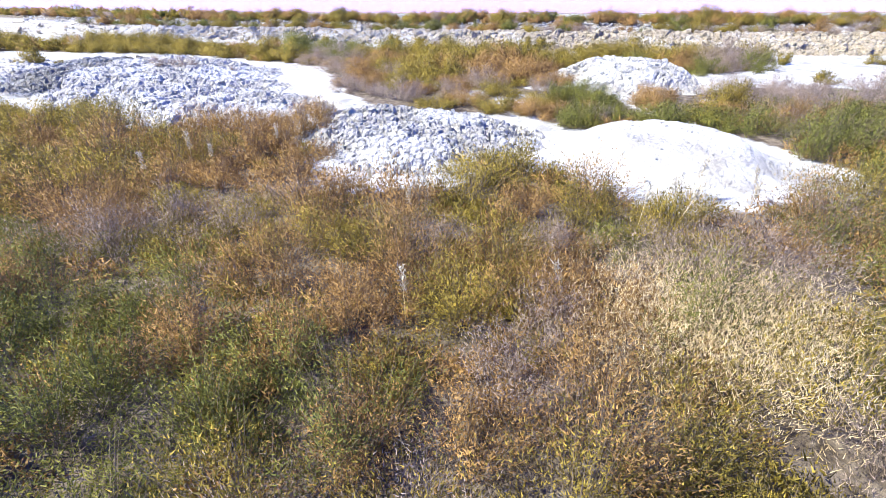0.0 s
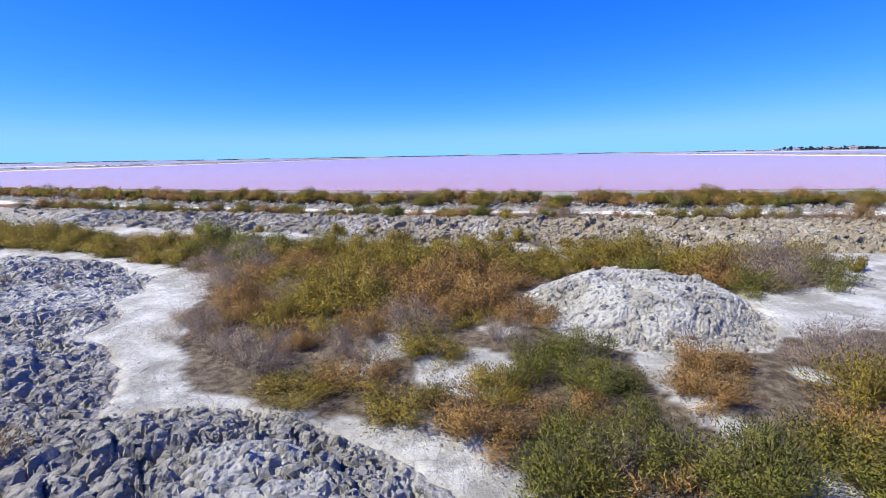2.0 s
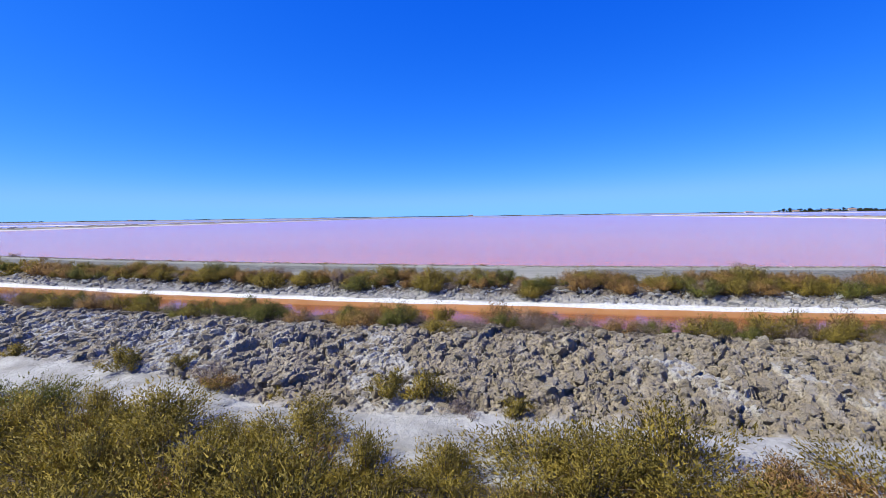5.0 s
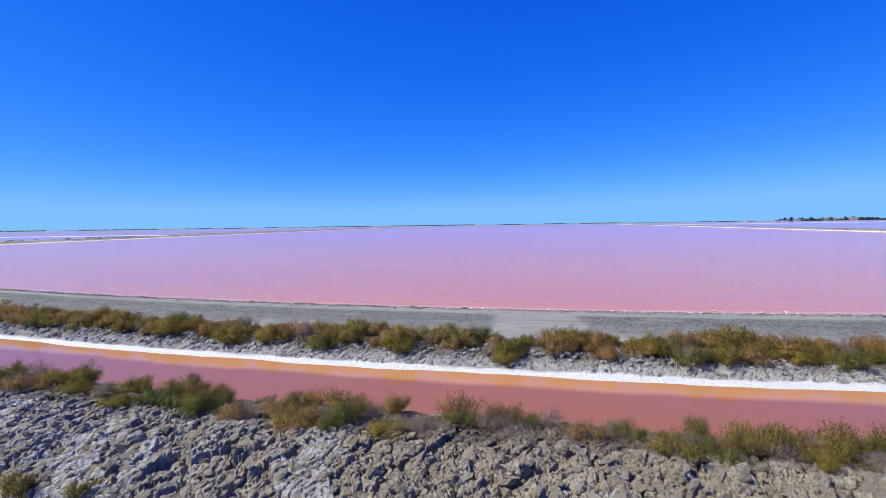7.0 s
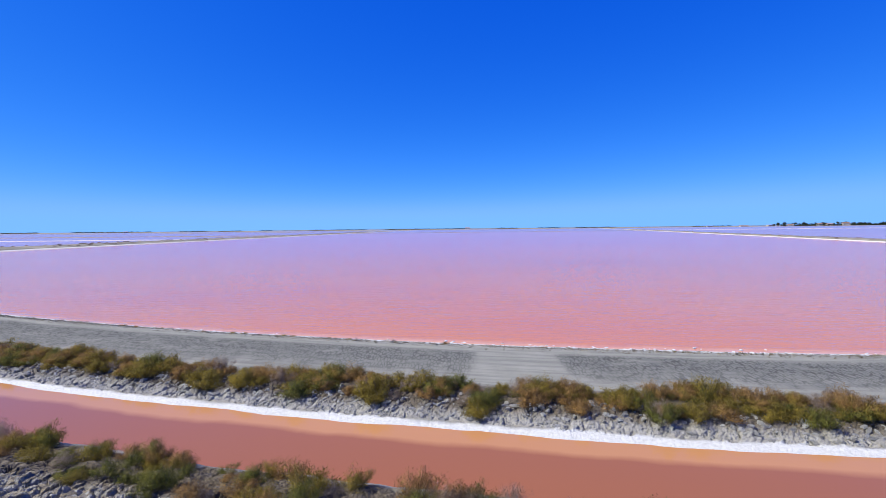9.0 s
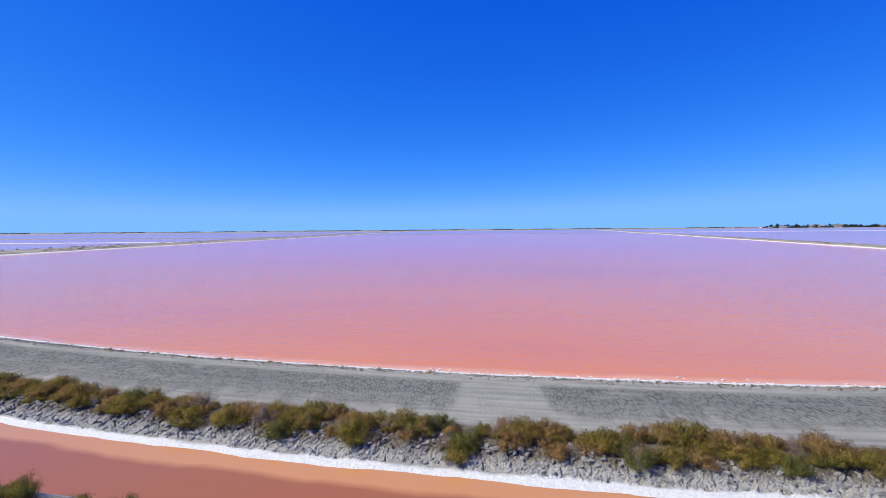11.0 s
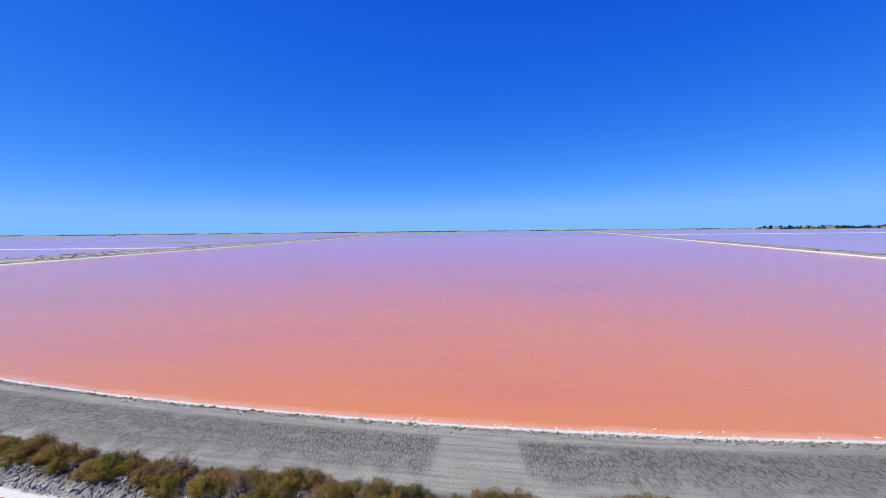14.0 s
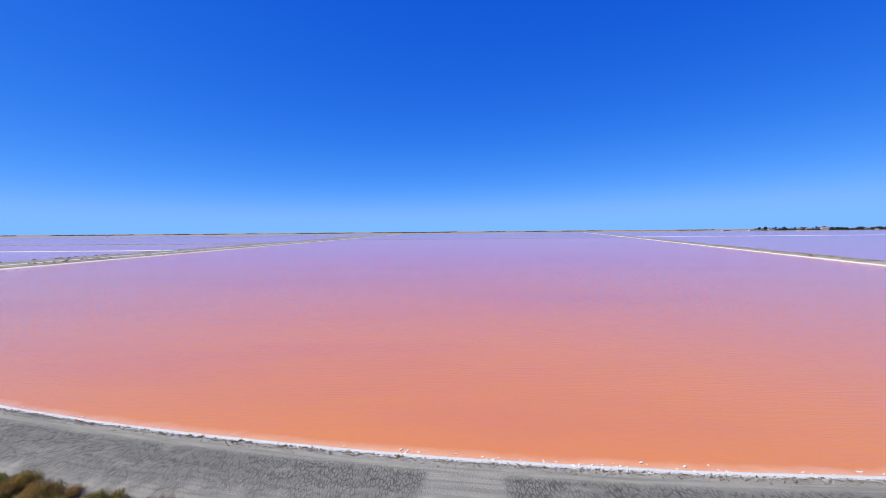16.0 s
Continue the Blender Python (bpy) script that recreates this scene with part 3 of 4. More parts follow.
def joined_clods(name, places, g, material=None, along=None):
    """Places (x, y, z, size) as one mesh."""
    vs, fs, n = [], [], 0
    for x, y, z, s in places:
        v, f = (CLOD_TRIS if s > 0.09 else PEBBLE_TRIS)[g.integers(10)]
        m = np.array(turn_matrix(g, along)) * s
        vs.append(v @ m.T + (x, y, z))
        fs.append(f + n)
        n += len(v)
    return mesh_of(name, np.concatenate(vs), np.concatenate(fs), material or M_CLOD)


def scatter_clods(name, label, xs, ys, singles, sizes, models=CLODS, sink=0.08, low=0.5, along=None):
    """Clods over a stretch: the largest as objects, the others as one joined part. sizes: one per place."""
    g = np.random.default_rng(len(xs) + 3)
    z, f = ground_fields(xs, ys)
    ok = f["clod"] > low
    places = sorted(zip(xs[ok], ys[ok], z[ok] - sizes[ok] * sink, sizes[ok]), key=lambda p: -p[3])
    top = tagged(new(name), label, "clay heap")
    rest = joined_clods("small_clod_rubble", places[singles:], g, models[0].materials[0], along)
    tagged(part("small_clod_rubble", rest, top), kind="stuff")
    for x, y, h, s in places[:singles]:
        ob = part("clod", models[g.integers(10)], top)
        ob.matrix_basis = Matrix.Translation((x, y, h)) @ turn_matrix(g, along).to_4x4() @ Matrix.Scale(s, 4)
    return top


def crust(top, us, ws, along_shore):
    """Finely broken surface of a berm or heap, cut to where the ground is cloddy."""
    x, w = np.meshgrid(us, ws, indexing="ij")
    y = w + shore(x) if along_shore else w
    z, fields = ground_fields(x, y)
    faces = grid_faces(len(us), len(ws))
    c = fields["clod"].ravel()
    faces = faces[c[faces].min(1) > 0.06]
    used, back = np.unique(faces, return_inverse=True)
    z = z - 0.03 * smooth(0.4, 0.06, fields["clod"])
    verts = np.stack([x, y, z], -1).reshape(-1, 3)[used]
    me = mesh_of("clay_crust", verts, back.reshape(-1, 4), M_GROUND, {k: f.ravel()[used] for k, f in fields.items()}, True)
    part("clay_crust", me, top, "broken crust of tilted dried clay slabs")


def build_clods():
    # chunks over crumbs
    n = 10500
    xs = np.concatenate([rng.uniform(-16, 24, n // 4), rng.uniform(-7, 17, n - n // 4)])
    ys = shore(xs) + rng.uniform(-16.1, -12.9, n)
    sizes = np.where(rng.random(n) < 0.42, 0.10 + 0.20 * rng.random(n) ** 2.0, 0.04 + 0.09 * rng.random(n) ** 1.3)
    berm = scatter_clods("clay_berm", "long berm of grey-brown dried clay slabs and clods beside the canal", xs, ys, 290, sizes, sink=0.14, along=0.95)
    crust(berm, np.arange(-9.0, 17.0, 0.03), np.arange(-16.9, -12.45, 0.032), True)
    xs = rng.uniform(-25, 35, 2600)
    ys = shore(xs) + rng.uniform(-7.7, -6.3, 2600)
    bank = scatter_clods("clay_bank", "eroded grey clay edge of the canal bank", xs, ys, 140, 0.06 + 0.22 * rng.random(2600) ** 1.8, GREY_CLODS)
    crust(bank, np.arange(-10.0, 20.0, 0.04), np.arange(-8.0, -5.9, 0.04), True)
    for cx, cy, rx, ry, turn, h, k in HEAPS:
        if k < 0.3:
            continue
        near = math.hypot(cx - 5, cy - 16) < 6
        n = int(rx * rx * 4 * (150 if near else 60))
        xs, ys = cx + rng.uniform(-rx, rx, n), cy + rng.uniform(-rx, rx, n)
        big = 0.09 if k < 0.9 else 0.10
        heap = scatter_clods("clay_heap", "heap of grey dried clay clods dusted with salt", xs, ys, 90, 0.03 + big * rng.random(n) ** 2.6, GREY_CLODS, 0.12)
        step, r = (0.021 if near else 0.04), max(rx, ry) * 1.25
        crust(heap, np.arange(max(cx - r, -6.7), cx + r, step), np.arange(cy - r, cy + r, step), False)
    # scattered crumbs on the smooth silt heap and the flats
    n = 2600
    xs, ys = rng.uniform(0, 9, n), rng.uniform(14, 19, n)
    ok = inside(BARE_FLAT, xs, ys)
    z = ground_level(xs, ys)
    me = joined_clods("loose_crumbs", [(a, b, c, 0.015 + 0.05 * rng.random() ** 3) for a, b, c in zip(xs[ok], ys[ok], z[ok])], rng, M_GREY_CLOD)
    tagged(new("loose_crumbs", me), "loose grey clay crumbs on the salty flat", "crumbs", kind="stuff")


build_clods()


# ---- scrub ----
def stalk_quads(base, tip, width, g):
    """Thin tapering stalks from base to tip."""
    way = tip - base
    s1 = np.cross(way, g.normal(size=base.shape))
    s1 /= np.linalg.norm(s1, axis=1, keepdims=True) + 1e-9
    s1 *= width
    q = np.stack([base - s1, base + s1, tip + s1 * 0.35, tip - s1 * 0.35], 1).reshape(-1, 3)
    return q, np.arange(len(q)).reshape(-1, 4)


def leaf_quads(p, way, length, width, g):
    """Small slim shoots, one pointed slip each."""
    side = np.cross(way, g.normal(size=p.shape))
    side *= width * 1.1 / (np.linalg.norm(side, axis=1, keepdims=True) + 1e-9)
    tip = p + way * (length * g.uniform(0.6, 1.3, len(p)))[:, None]
    q = np.stack([p - side, p + side, tip], 1).reshape(-1, 3)
    return q, np.arange(len(q)).reshape(-1, 3)


def rounded(leaves, out):
    """Leaves that face outwards, with normals that follow the plant's rounded tufts."""
    q, f = leaves
    tri = q.reshape(-1, 3, 3)
    own = np.cross(tri[:, 1] - tri[:, 0], tri[:, 2] - tri[:, 0])
    own /= np.linalg.norm(own, axis=1, keepdims=True) + 1e-12
    back = (own * out).sum(1) < 0
    own[back] *= -1
    tri[back, :2] = tri[back, 1::-1]
    n = out * 0.8 + own * 0.4
    n /= np.linalg.norm(n, axis=1, keepdims=True) + 1e-9
    return tri.reshape(-1, 3), f, np.repeat(n, 3, 0)


def foliage_mesh(name, leaves, material):
    return mesh_of(name, leaves[0], leaves[1], material, flat=False, normals=leaves[2])


def shrub_arrays(g, radius, height, twigs, per, length, width):
    """Shoots and twigs of one low bushy plant, standing on z = 0: brushy sprays with gaps between them."""
    n = max(9, twigs // 5)
    k = twigs * per // n
    az, u = g.uniform(0, 6.283, n), np.sqrt(g.random(n))
    reach = radius * u * (1 + 0.22 * np.sin(az * 3 + g.uniform(0, 6)) + 0.12 * np.sin(az * 7))
    top = height * (1 - 0.55 * u ** 2.2) * g.uniform(0.5, 1.2, n)
    tip = np.stack([np.cos(az) * reach, np.sin(az) * reach, top], 1)
    base = tip * np.array([0.35, 0.35, 0.0])
    base[:, 2] = -0.03
    axis = tip - base
    axis /= np.linalg.norm(axis, axis=1, keepdims=True)
    s = g.uniform(0.2, 1.0, (n, k, 1)) ** 0.75
    off = np.clip(g.normal(0, 1, (n, k, 3)), -1.7, 1.7) * (radius * 0.15) * (0.45 + 0.55 * s) * np.array([1.0, 1.0, 0.7])
    p = base[:, None] * (1 - s) + tip[:, None] * s + off
    p[..., 2] = np.maximum(p[..., 2], 0.01)
    way = axis[:, None] * 0.6 + off / (radius * 0.15) * 0.35 + np.array([0, 0, 0.3]) + g.normal(0, 0.55, p.shape)
    out = p / np.array([radius, radius, height * 1.2]) * 0.6 + off / (radius * 0.15) * 0.45 + np.array([0, 0, 0.15])
    p, way, out = p.reshape(-1, 3), way.reshape(-1, 3), out.reshape(-1, 3)
    way /= np.linalg.norm(way, axis=1, keepdims=True)
    out /= np.linalg.norm(out, axis=1, keepdims=True) + 1e-9
    pick = np.arange(twigs) % n
    stem = tip[pick] + g.normal(0, radius * 0.13, (twigs, 3)) * np.array([1, 1, 0.7])
    stem[:, 2] = np.maximum(stem[:, 2], 0.02)
    return rounded(leaf_quads(p, way, length, width, g), out), stalk_quads(base[pick], stem, width * 0.55, g)


KINDS = {"deep": (M_DEEP, "fresh dark green samphire shrub"), "green": (M_GREEN, "low olive-green samphire shrub"), "rust": (M_RUST, "low rust-brown samphire shrub"),
         "grey": (M_GREY, "dead grey-brown twiggy samphire shrub")}


def shrub_model(name, kind, seed, radius, height, twigs, per, length, width, where, group):
    g = np.random.default_rng(seed)
    if kind == "grey":
        per, width = per * 2 // 3, width * 0.6
    leaves, (sv, sf) = shrub_arrays(g, radius, height, twigs, per, length, width)
    top = new(name)
    part("foliage", foliage_mesh("foliage", leaves, KINDS[kind][0]), top)
    part("woody_base", mesh_of("woody_base", sv, sf, M_STEM), top, "brown woody base")
    return tagged(top, KINDS[kind][1] + where, "shrub", group)


class Planter:
    """Sets shrubs of a few models; the first use of a model takes the model itself."""

    def __init__(self, name, seed, where, group, radius, height, twigs, per, length, width):
        self.models, self.used, self.spots = {}, set(), []
        for kind in KINDS:
            self.models[kind] = [shrub_model(name, kind, seed * 10 + i + len(kind), radius, height, twigs, per, length, width, where, group) for i in range(3)]

    def plant(self, kind, x, y, scale, tall, g):
        self.spots.append((kind, x, y, scale, tall, int(g.integers(3)), g.normal(0, 4), g.normal(0, 4), g.uniform(0, 360)))

    def finish(self):
        z = ground_level([w[1] for w in self.spots], [w[2] for w in self.spots])
        for (kind, x, y, scale, tall, i, rx, ry, rz), h in zip(self.spots, z):
            m = pose(x, y, h - 0.015, rx, ry, rz) @ Matrix.Diagonal((scale, scale, scale * tall, 1))
            if (kind, i) in self.used:
                copy_thing(self.models[kind][i], m)
            else:
                self.used.add((kind, i))
                self.models[kind][i].matrix_basis = m
        for kind, obs in self.models.items():
            for i, ob in enumerate(obs):
                if (kind, i) not in self.used:
                    for o in (*ob.children_recursive, ob):
                        bpy.data.objects.remove(o)


# places where one colour prevails in the scrub: x, y, kind
TONES = [(1.9, 21.6, "deep"), (3.3, 18.3, "green"), (4.3, 17.7, "green"), (5.35, 17.5, "deep"), (6.5, 17.7, "deep"), (5.9, 18.0, "rust"), (7.0, 17.4, "deep"), (8.3, 19.1, "green"),
         (8.4, 17.2, "deep"), (2.5, 24.4, "green"), (-2.5, 25.4, "green"), (5.6, 23.9, "green"), (10.5, 24.0, "green"), (-5, 26.4, "green"),
         (4.6, 22.4, "rust"), (3.9, 23.3, "green"), (5.6, 22.0, "rust"), (6.4, 18.9, "rust"), (4.3, 20.6, "rust"), (3.0, 22.9, "rust"), (9.8, 23.0, "green"), (10.6, 22.6, "rust"), (10.0, 22.2, "deep"), (9.2, 22.9, "green"), (3.6, 21.7, "green"), (5.1, 23.0, "green"), (11.2, 22.4, "grey"), (8.7, 18.0, "rust"), (0.6, 25.0, "deep"),
         (1.1, 20.9, "grey"), (2.2, 19.4, "grey"), (5.2, 19.2, "grey"), (9.3, 19.3, "grey"), (8.0, 17.6, "grey"), (3.4, 19.9, "rust"), (7.6, 24.3, "green"),
         (0.6, 22.4, "grey"), (11, 23.2, "green"), (-3, 26.4, "rust"), (2.6, 20.6, "green")]
# the scrub around the start
NEAR_TONES = [(1.6, 15.2, "rust"), (0.8, 15.6, "rust"), (0.3, 14.7, "green"), (4.5, 14.4, "green"), (2.9, 14.0, "rust"), (-1, 13, "deep"), (1.3, 11.9, "deep"), (2.3, 10.8, "deep"),
              (2.6, 11.1, "green"), (1.9, 11.1, "deep"), (2.4, 12.4, "rust"), (3.1, 11.9, "rust"), (3.6, 12.5, "rust"), (4.0, 11.7, "rust"), (3.4, 11.4, "grey"), (2.9, 11.5, "grey"),
              (4.4, 12.2, "rust"), (4.1, 11.2, "green"), (4.5, 11.1, "deep"), (3.7, 11.3, "grey"), (3.6, 10.8, "green"), (4.5, 10.7, "grey"), (5.2, 10.8, "green"), (4.9, 10.9, "green"),
              (6.2, 12.5, "deep"), (7.0, 13.0, "deep"), (6.3, 11.7, "grey"), (6.6, 12.3, "rust"), (4.3, 13.2, "grey"), (4.7, 13.0, "grey"), (5.4, 13.4, "grey"), (3.0, 13.4, "grey"),
              (5.2, 12.9, "rust"), (1.2, 14.0, "green"), (0.5, 13.2, "rust"), (1.6, 13.0, "grey"), (6.6, 13.6, "green"), (3.7, 13.8, "green"), (-2.5, 15.5, "green"), (0.0, 12.0, "deep")]


def tone_at(x, y, g):
    x, y = x + g.normal(0, 0.7), y + g.normal(0, 0.7)
    return min(TONES + NEAR_TONES, key=lambda t: (t[0] - x) ** 2 + (t[1] - y) ** 2)[2]


def open_ground(x, y):
    """Whether scrub may stand at these places."""
    ok = y - shore(x) < -17.0 + 0.5 * (fbm(x * 0.6, x * 0, 91) - 0.5)
    ok &= ~(inside(BARE_FLAT, x, y) | inside(BARE_EAST, x, y)) & (np.hypot((x - 7.6) / 1.8, (y - 20.75) / 1.95) > 1)
    for cx, cy, r in GAPS:
        ok &= np.hypot(x - cx, y - cy) > r
    return ok


def sprinkle(g, x0, x1, y0, y1, gap, tries):
    """Spots at least gap apart."""
    x, y = g.uniform(x0, x1, tries), g.uniform(y0, y1, tries)
    ok = open_ground(x, y)
    spots = np.empty((0, 2))
    for p in np.column_stack([x[ok], y[ok]]):
        if not len(spots) or ((spots - p) ** 2).sum(1).min() > gap * gap:
            spots = np.vstack([spots, p])
    return [(float(a), float(b)) for a, b in spots]


def join_arrays(pieces):
    """Corners, faces and, where given, normals of many pieces as one."""
    starts = np.cumsum([0] + [len(w[0]) for w in pieces[:-1]])
    corners, faces = np.concatenate([w[0] for w in pieces]), np.concatenate([w[1] + n for w, n in zip(pieces, starts)])
    return (corners, faces, np.concatenate([w[2] for w in pieces])) if len(pieces[0]) > 2 else (corners, faces)


def build_scrub():
    g = np.random.default_rng(21)
    field = Planter("shrub", 3, " in the marsh scrub", "scrub shrubs", 0.44, 0.34, 120, 44, 0.030, 0.0046)
    fine = Planter("shrub", 7, " beside the bare flat", "scrub shrubs", 0.42, 0.38, 130, 52, 0.028, 0.0039)
    mid = sprinkle(g, -9, 17, 17.0, 28.5, 0.56, 6000)[:290] + sprinkle(g, -19, -9, 24.0, 33.0, 0.85, 600)[:40]
    for x, y in mid:
        kind, sc, tall = tone_at(x, y, g), g.uniform(0.8, 1.22) if y < 20.6 else g.uniform(0.95, 1.38), g.uniform(0.7, 1.1)
        (fine if y < 20.6 and 0 < x < 11 else field).plant(kind, x, y, sc, tall, g)
    field.finish()
    fine.finish()
    # the unbroken scrub around the start
    heaps, wood = {kind: [] for kind in KINDS}, []
    spots = [p for p in sprinkle(g, -4.5, 10.5, 10.0, 17.2, 0.46, 5000) + sprinkle(g, 0.2, 7.2, 10.0, 13.2, 0.55, 1600) if math.hypot((p[0] - 5.35) / 0.75, (p[1] - 11.65) / 0.5) > 1 or g.random() < 0.7]
    for (x, y), z in zip(spots, ground_level(*np.array(spots).T)):
        kind, sc, near = tone_at(x, y, g), g.uniform(0.8, 1.25), y < 13.7
        thin = (0.0030 if near else 0.0050) * (0.7 if kind == "grey" else 1.0)
        (lv, lf, ln), (sv, sf) = shrub_arrays(g, 0.42 * sc, 0.46 * sc * g.uniform(0.4, 1.3), 120, 36 if near else 22, 0.026 if near else 0.030, thin)
        heaps[kind].append((lv + (x, y, z - 0.015), lf, ln))
        wood.append((sv + (x, y, z - 0.015), sf))
    for kind, pieces in heaps.items():
        me = foliage_mesh("dense_scrub", join_arrays(pieces), KINDS[kind][0])
        tagged(new("dense_scrub", me), KINDS[kind][1] + " mass in dense marsh scrub", "scrub", kind="stuff")
    me = mesh_of("scrub_wood", *join_arrays(wood), M_STEM)
    tagged(new("scrub_wood", me), "brown woody twigs inside the dense scrub", "scrub", kind="stuff")
    # thinner scrub going on all round
    heaps = {kind: [] for kind in KINDS}
    spots = sprinkle(g, -14, 20, 2.0, 28.0, 0.52, 7000) + [p for p in sprinkle(g, -30, 34, -8.0, 30.0, 1.0, 3000) if not (-14 < p[0] < 20 and p[1] > 2)]
    spots = [p for p in spots if not (-4.5 < p[0] < 10.5 and p[1] > 10) and not (-9 < p[0] < 17 and p[1] > 17)]
    for (x, y), z in zip(spots, ground_level(*np.array(spots).T)):
        kind = tone_at(x, y, g) if g.random() < 0.4 else str(g.choice(["green", "rust", "rust", "deep", "grey"]))
        (lv, lf, ln), _s = shrub_arrays(g, 0.46 * g.uniform(0.7, 1.3), 0.36 * g.uniform(0.6, 1.3), 30, 6, 0.10, 0.02)
        heaps[kind].append((lv + (x, y, z - 0.015), lf, ln))
    for kind, pieces in heaps.items():
        me = foliage_mesh("outer_scrub", join_arrays(pieces), KINDS[kind][0])
        tagged(new("outer_scrub", me), KINDS[kind][1] + " mass around the clearing", "scrub", kind="stuff")
    return mid


build_scrub()


def build_rows():
    g = np.random.default_rng(33)
    row = Planter("bank_shrub", 5, " on the canal bank", "shrubs along the far bank", 0.50, 0.50, 120, 36, 0.040, 0.0080)
    # low bushes that hang down the bank towards the salt
    for x, v, sc, kind in ((-2.1, -6.75, 1.1, "green"), (-4.2, -6.8, 0.8, "green"), (0.55, -7.0, 1.0, "green"), (0.1, -6.6, 1.1, "green"), (3.7, -7.1, 1.0, "deep"), (6.05, -7.1, 1.0, "green"),
                           (6.1, -6.7, 1.15, "green"), (9.1, -7.35, 0.95, "green"), (9.3, -7.0, 0.9, "deep"), (11.9, -7.0, 0.8, "rust"), (13.9, -7.15, 1.0, "deep"),
                           (14.7, -7.0, 1.0, "green"), (17.6, -7.0, 0.95, "deep"), (20.6, -7.0, 1.0, "green"), (-8.3, -6.9, 0.9, "deep")):
        row.plant(kind, x, float(shore(x)) + v, sc, 0.95, g)
    x, rest = -34.0, {kind: [] for kind in KINDS}
    while x < 46:
        full = 0.5 + 0.9 * float(value_noise(np.array(x * 0.8), np.array(3.0), 15))
        for k in range(3):
            kind = str(g.choice(["green", "green", "rust", "rust", "deep", "grey", "rust", "green"]))
            xx, sc, tall = x + g.uniform(-0.3, 0.3), g.uniform(0.55, 1.1) * (0.7 + 0.35 * full), g.uniform(0.75, 1.1)
            yy = float(shore(xx)) - (g.uniform(5.75, 6.35) if k < 2 else g.uniform(6.2, 6.85))
            if (k == 2 and g.random() > 0.4 + 0.5 * full) or (k == 1 and g.random() > 0.65 + 0.5 * full) or 0.85 < xx < 1.3:
                continue
            if -10.5 < x < 23.5:
                row.plant(kind, xx, yy, sc, tall, g)
            else:
                (lv, lf, ln), _s = shrub_arrays(g, 0.50 * sc, 0.50 * sc * tall, 45, 12, 0.08, 0.018)
                rest[kind].append((lv + (xx, yy, float(ground_level(xx, yy)) - 0.015), lf, ln))
        x += 0.46
    row.finish()
    for kind, pieces in rest.items():
        me = foliage_mesh("bank_scrub", join_arrays(pieces), KINDS[kind][0])
        tagged(new("bank_scrub", me), KINDS[kind][1] + " mass further along the canal bank", "scrub", kind="stuff")
    near = Planter("canal_shrub", 6, " at the canal's near edge", "shrubs along the near bank", 0.44, 0.42, 100, 40, 0.034, 0.0052)
    x = -14.0
    while x < 22:
        for k in range(3):
            if g.random() < 0.42 + 0.75 * float(value_noise(np.array(x * 0.7), np.array(5.0), 25)):
                kind = g.choice(["green", "deep", "deep", "rust", "grey"]) if x < 6 else g.choice(["deep", "grey", "grey", "rust", "grey", "green"])
                xx = x + g.uniform(-0.2, 0.2)
                near.plant(kind, xx, float(shore(xx)) - g.uniform(11.55, 13.15), g.uniform(0.65, 1.15), g.uniform(0.8, 1.2), g)
        x += 0.42
    near.finish()
    foot = Planter("small_shrub", 8, " at the foot of the clay berm", "shrubs at the berm's foot", 0.34, 0.28, 60, 34, 0.035, 0.007)
    for x, v, s, kind in ((1.75, -15.6, 1.0, "green"), (2.65, -15.4, 0.6, "green"), (3.3, -15.6, 1.0, "grey"), (3.7, -15.9, 0.7, "rust"), (6.1, -15.7, 1.0, "green"),
                          (6.6, -15.7, 1.1, "green"), (7.0, -15.9, 0.7, "grey"), (7.7, -15.8, 0.7, "green"), (-0.7, -15.4, 0.9, "green"), (4.6, -15.9, 0.5, "green"),
                          (11.6, -20.4, 0.9, "green"), (12.4, -17.6, 0.9, "green"), (-2.6, -15.7, 0.8, "green")):
        foot.plant(kind, x, float(shore(x)) + v, s, 1.0, g)
    for x, y, s, kind in ((-3.0, 21.3, 1.2, "grey"), (-2.5, 21.2, 0.9, "grey"), (-1.5, 21.4, 0.6, "grey"), (-7.3, 22.6, 1.2, "green"), (-6.6, 22.5, 0.9, "green"),
                          (14.6, 22.6, 1.3, "green"), (15.4, 22.4, 1.2, "green"), (16.3, 22.3, 1.3, "rust")):
        foot.plant(kind, x, y, s, 1.0, g)
    foot.finish()


build_rows()


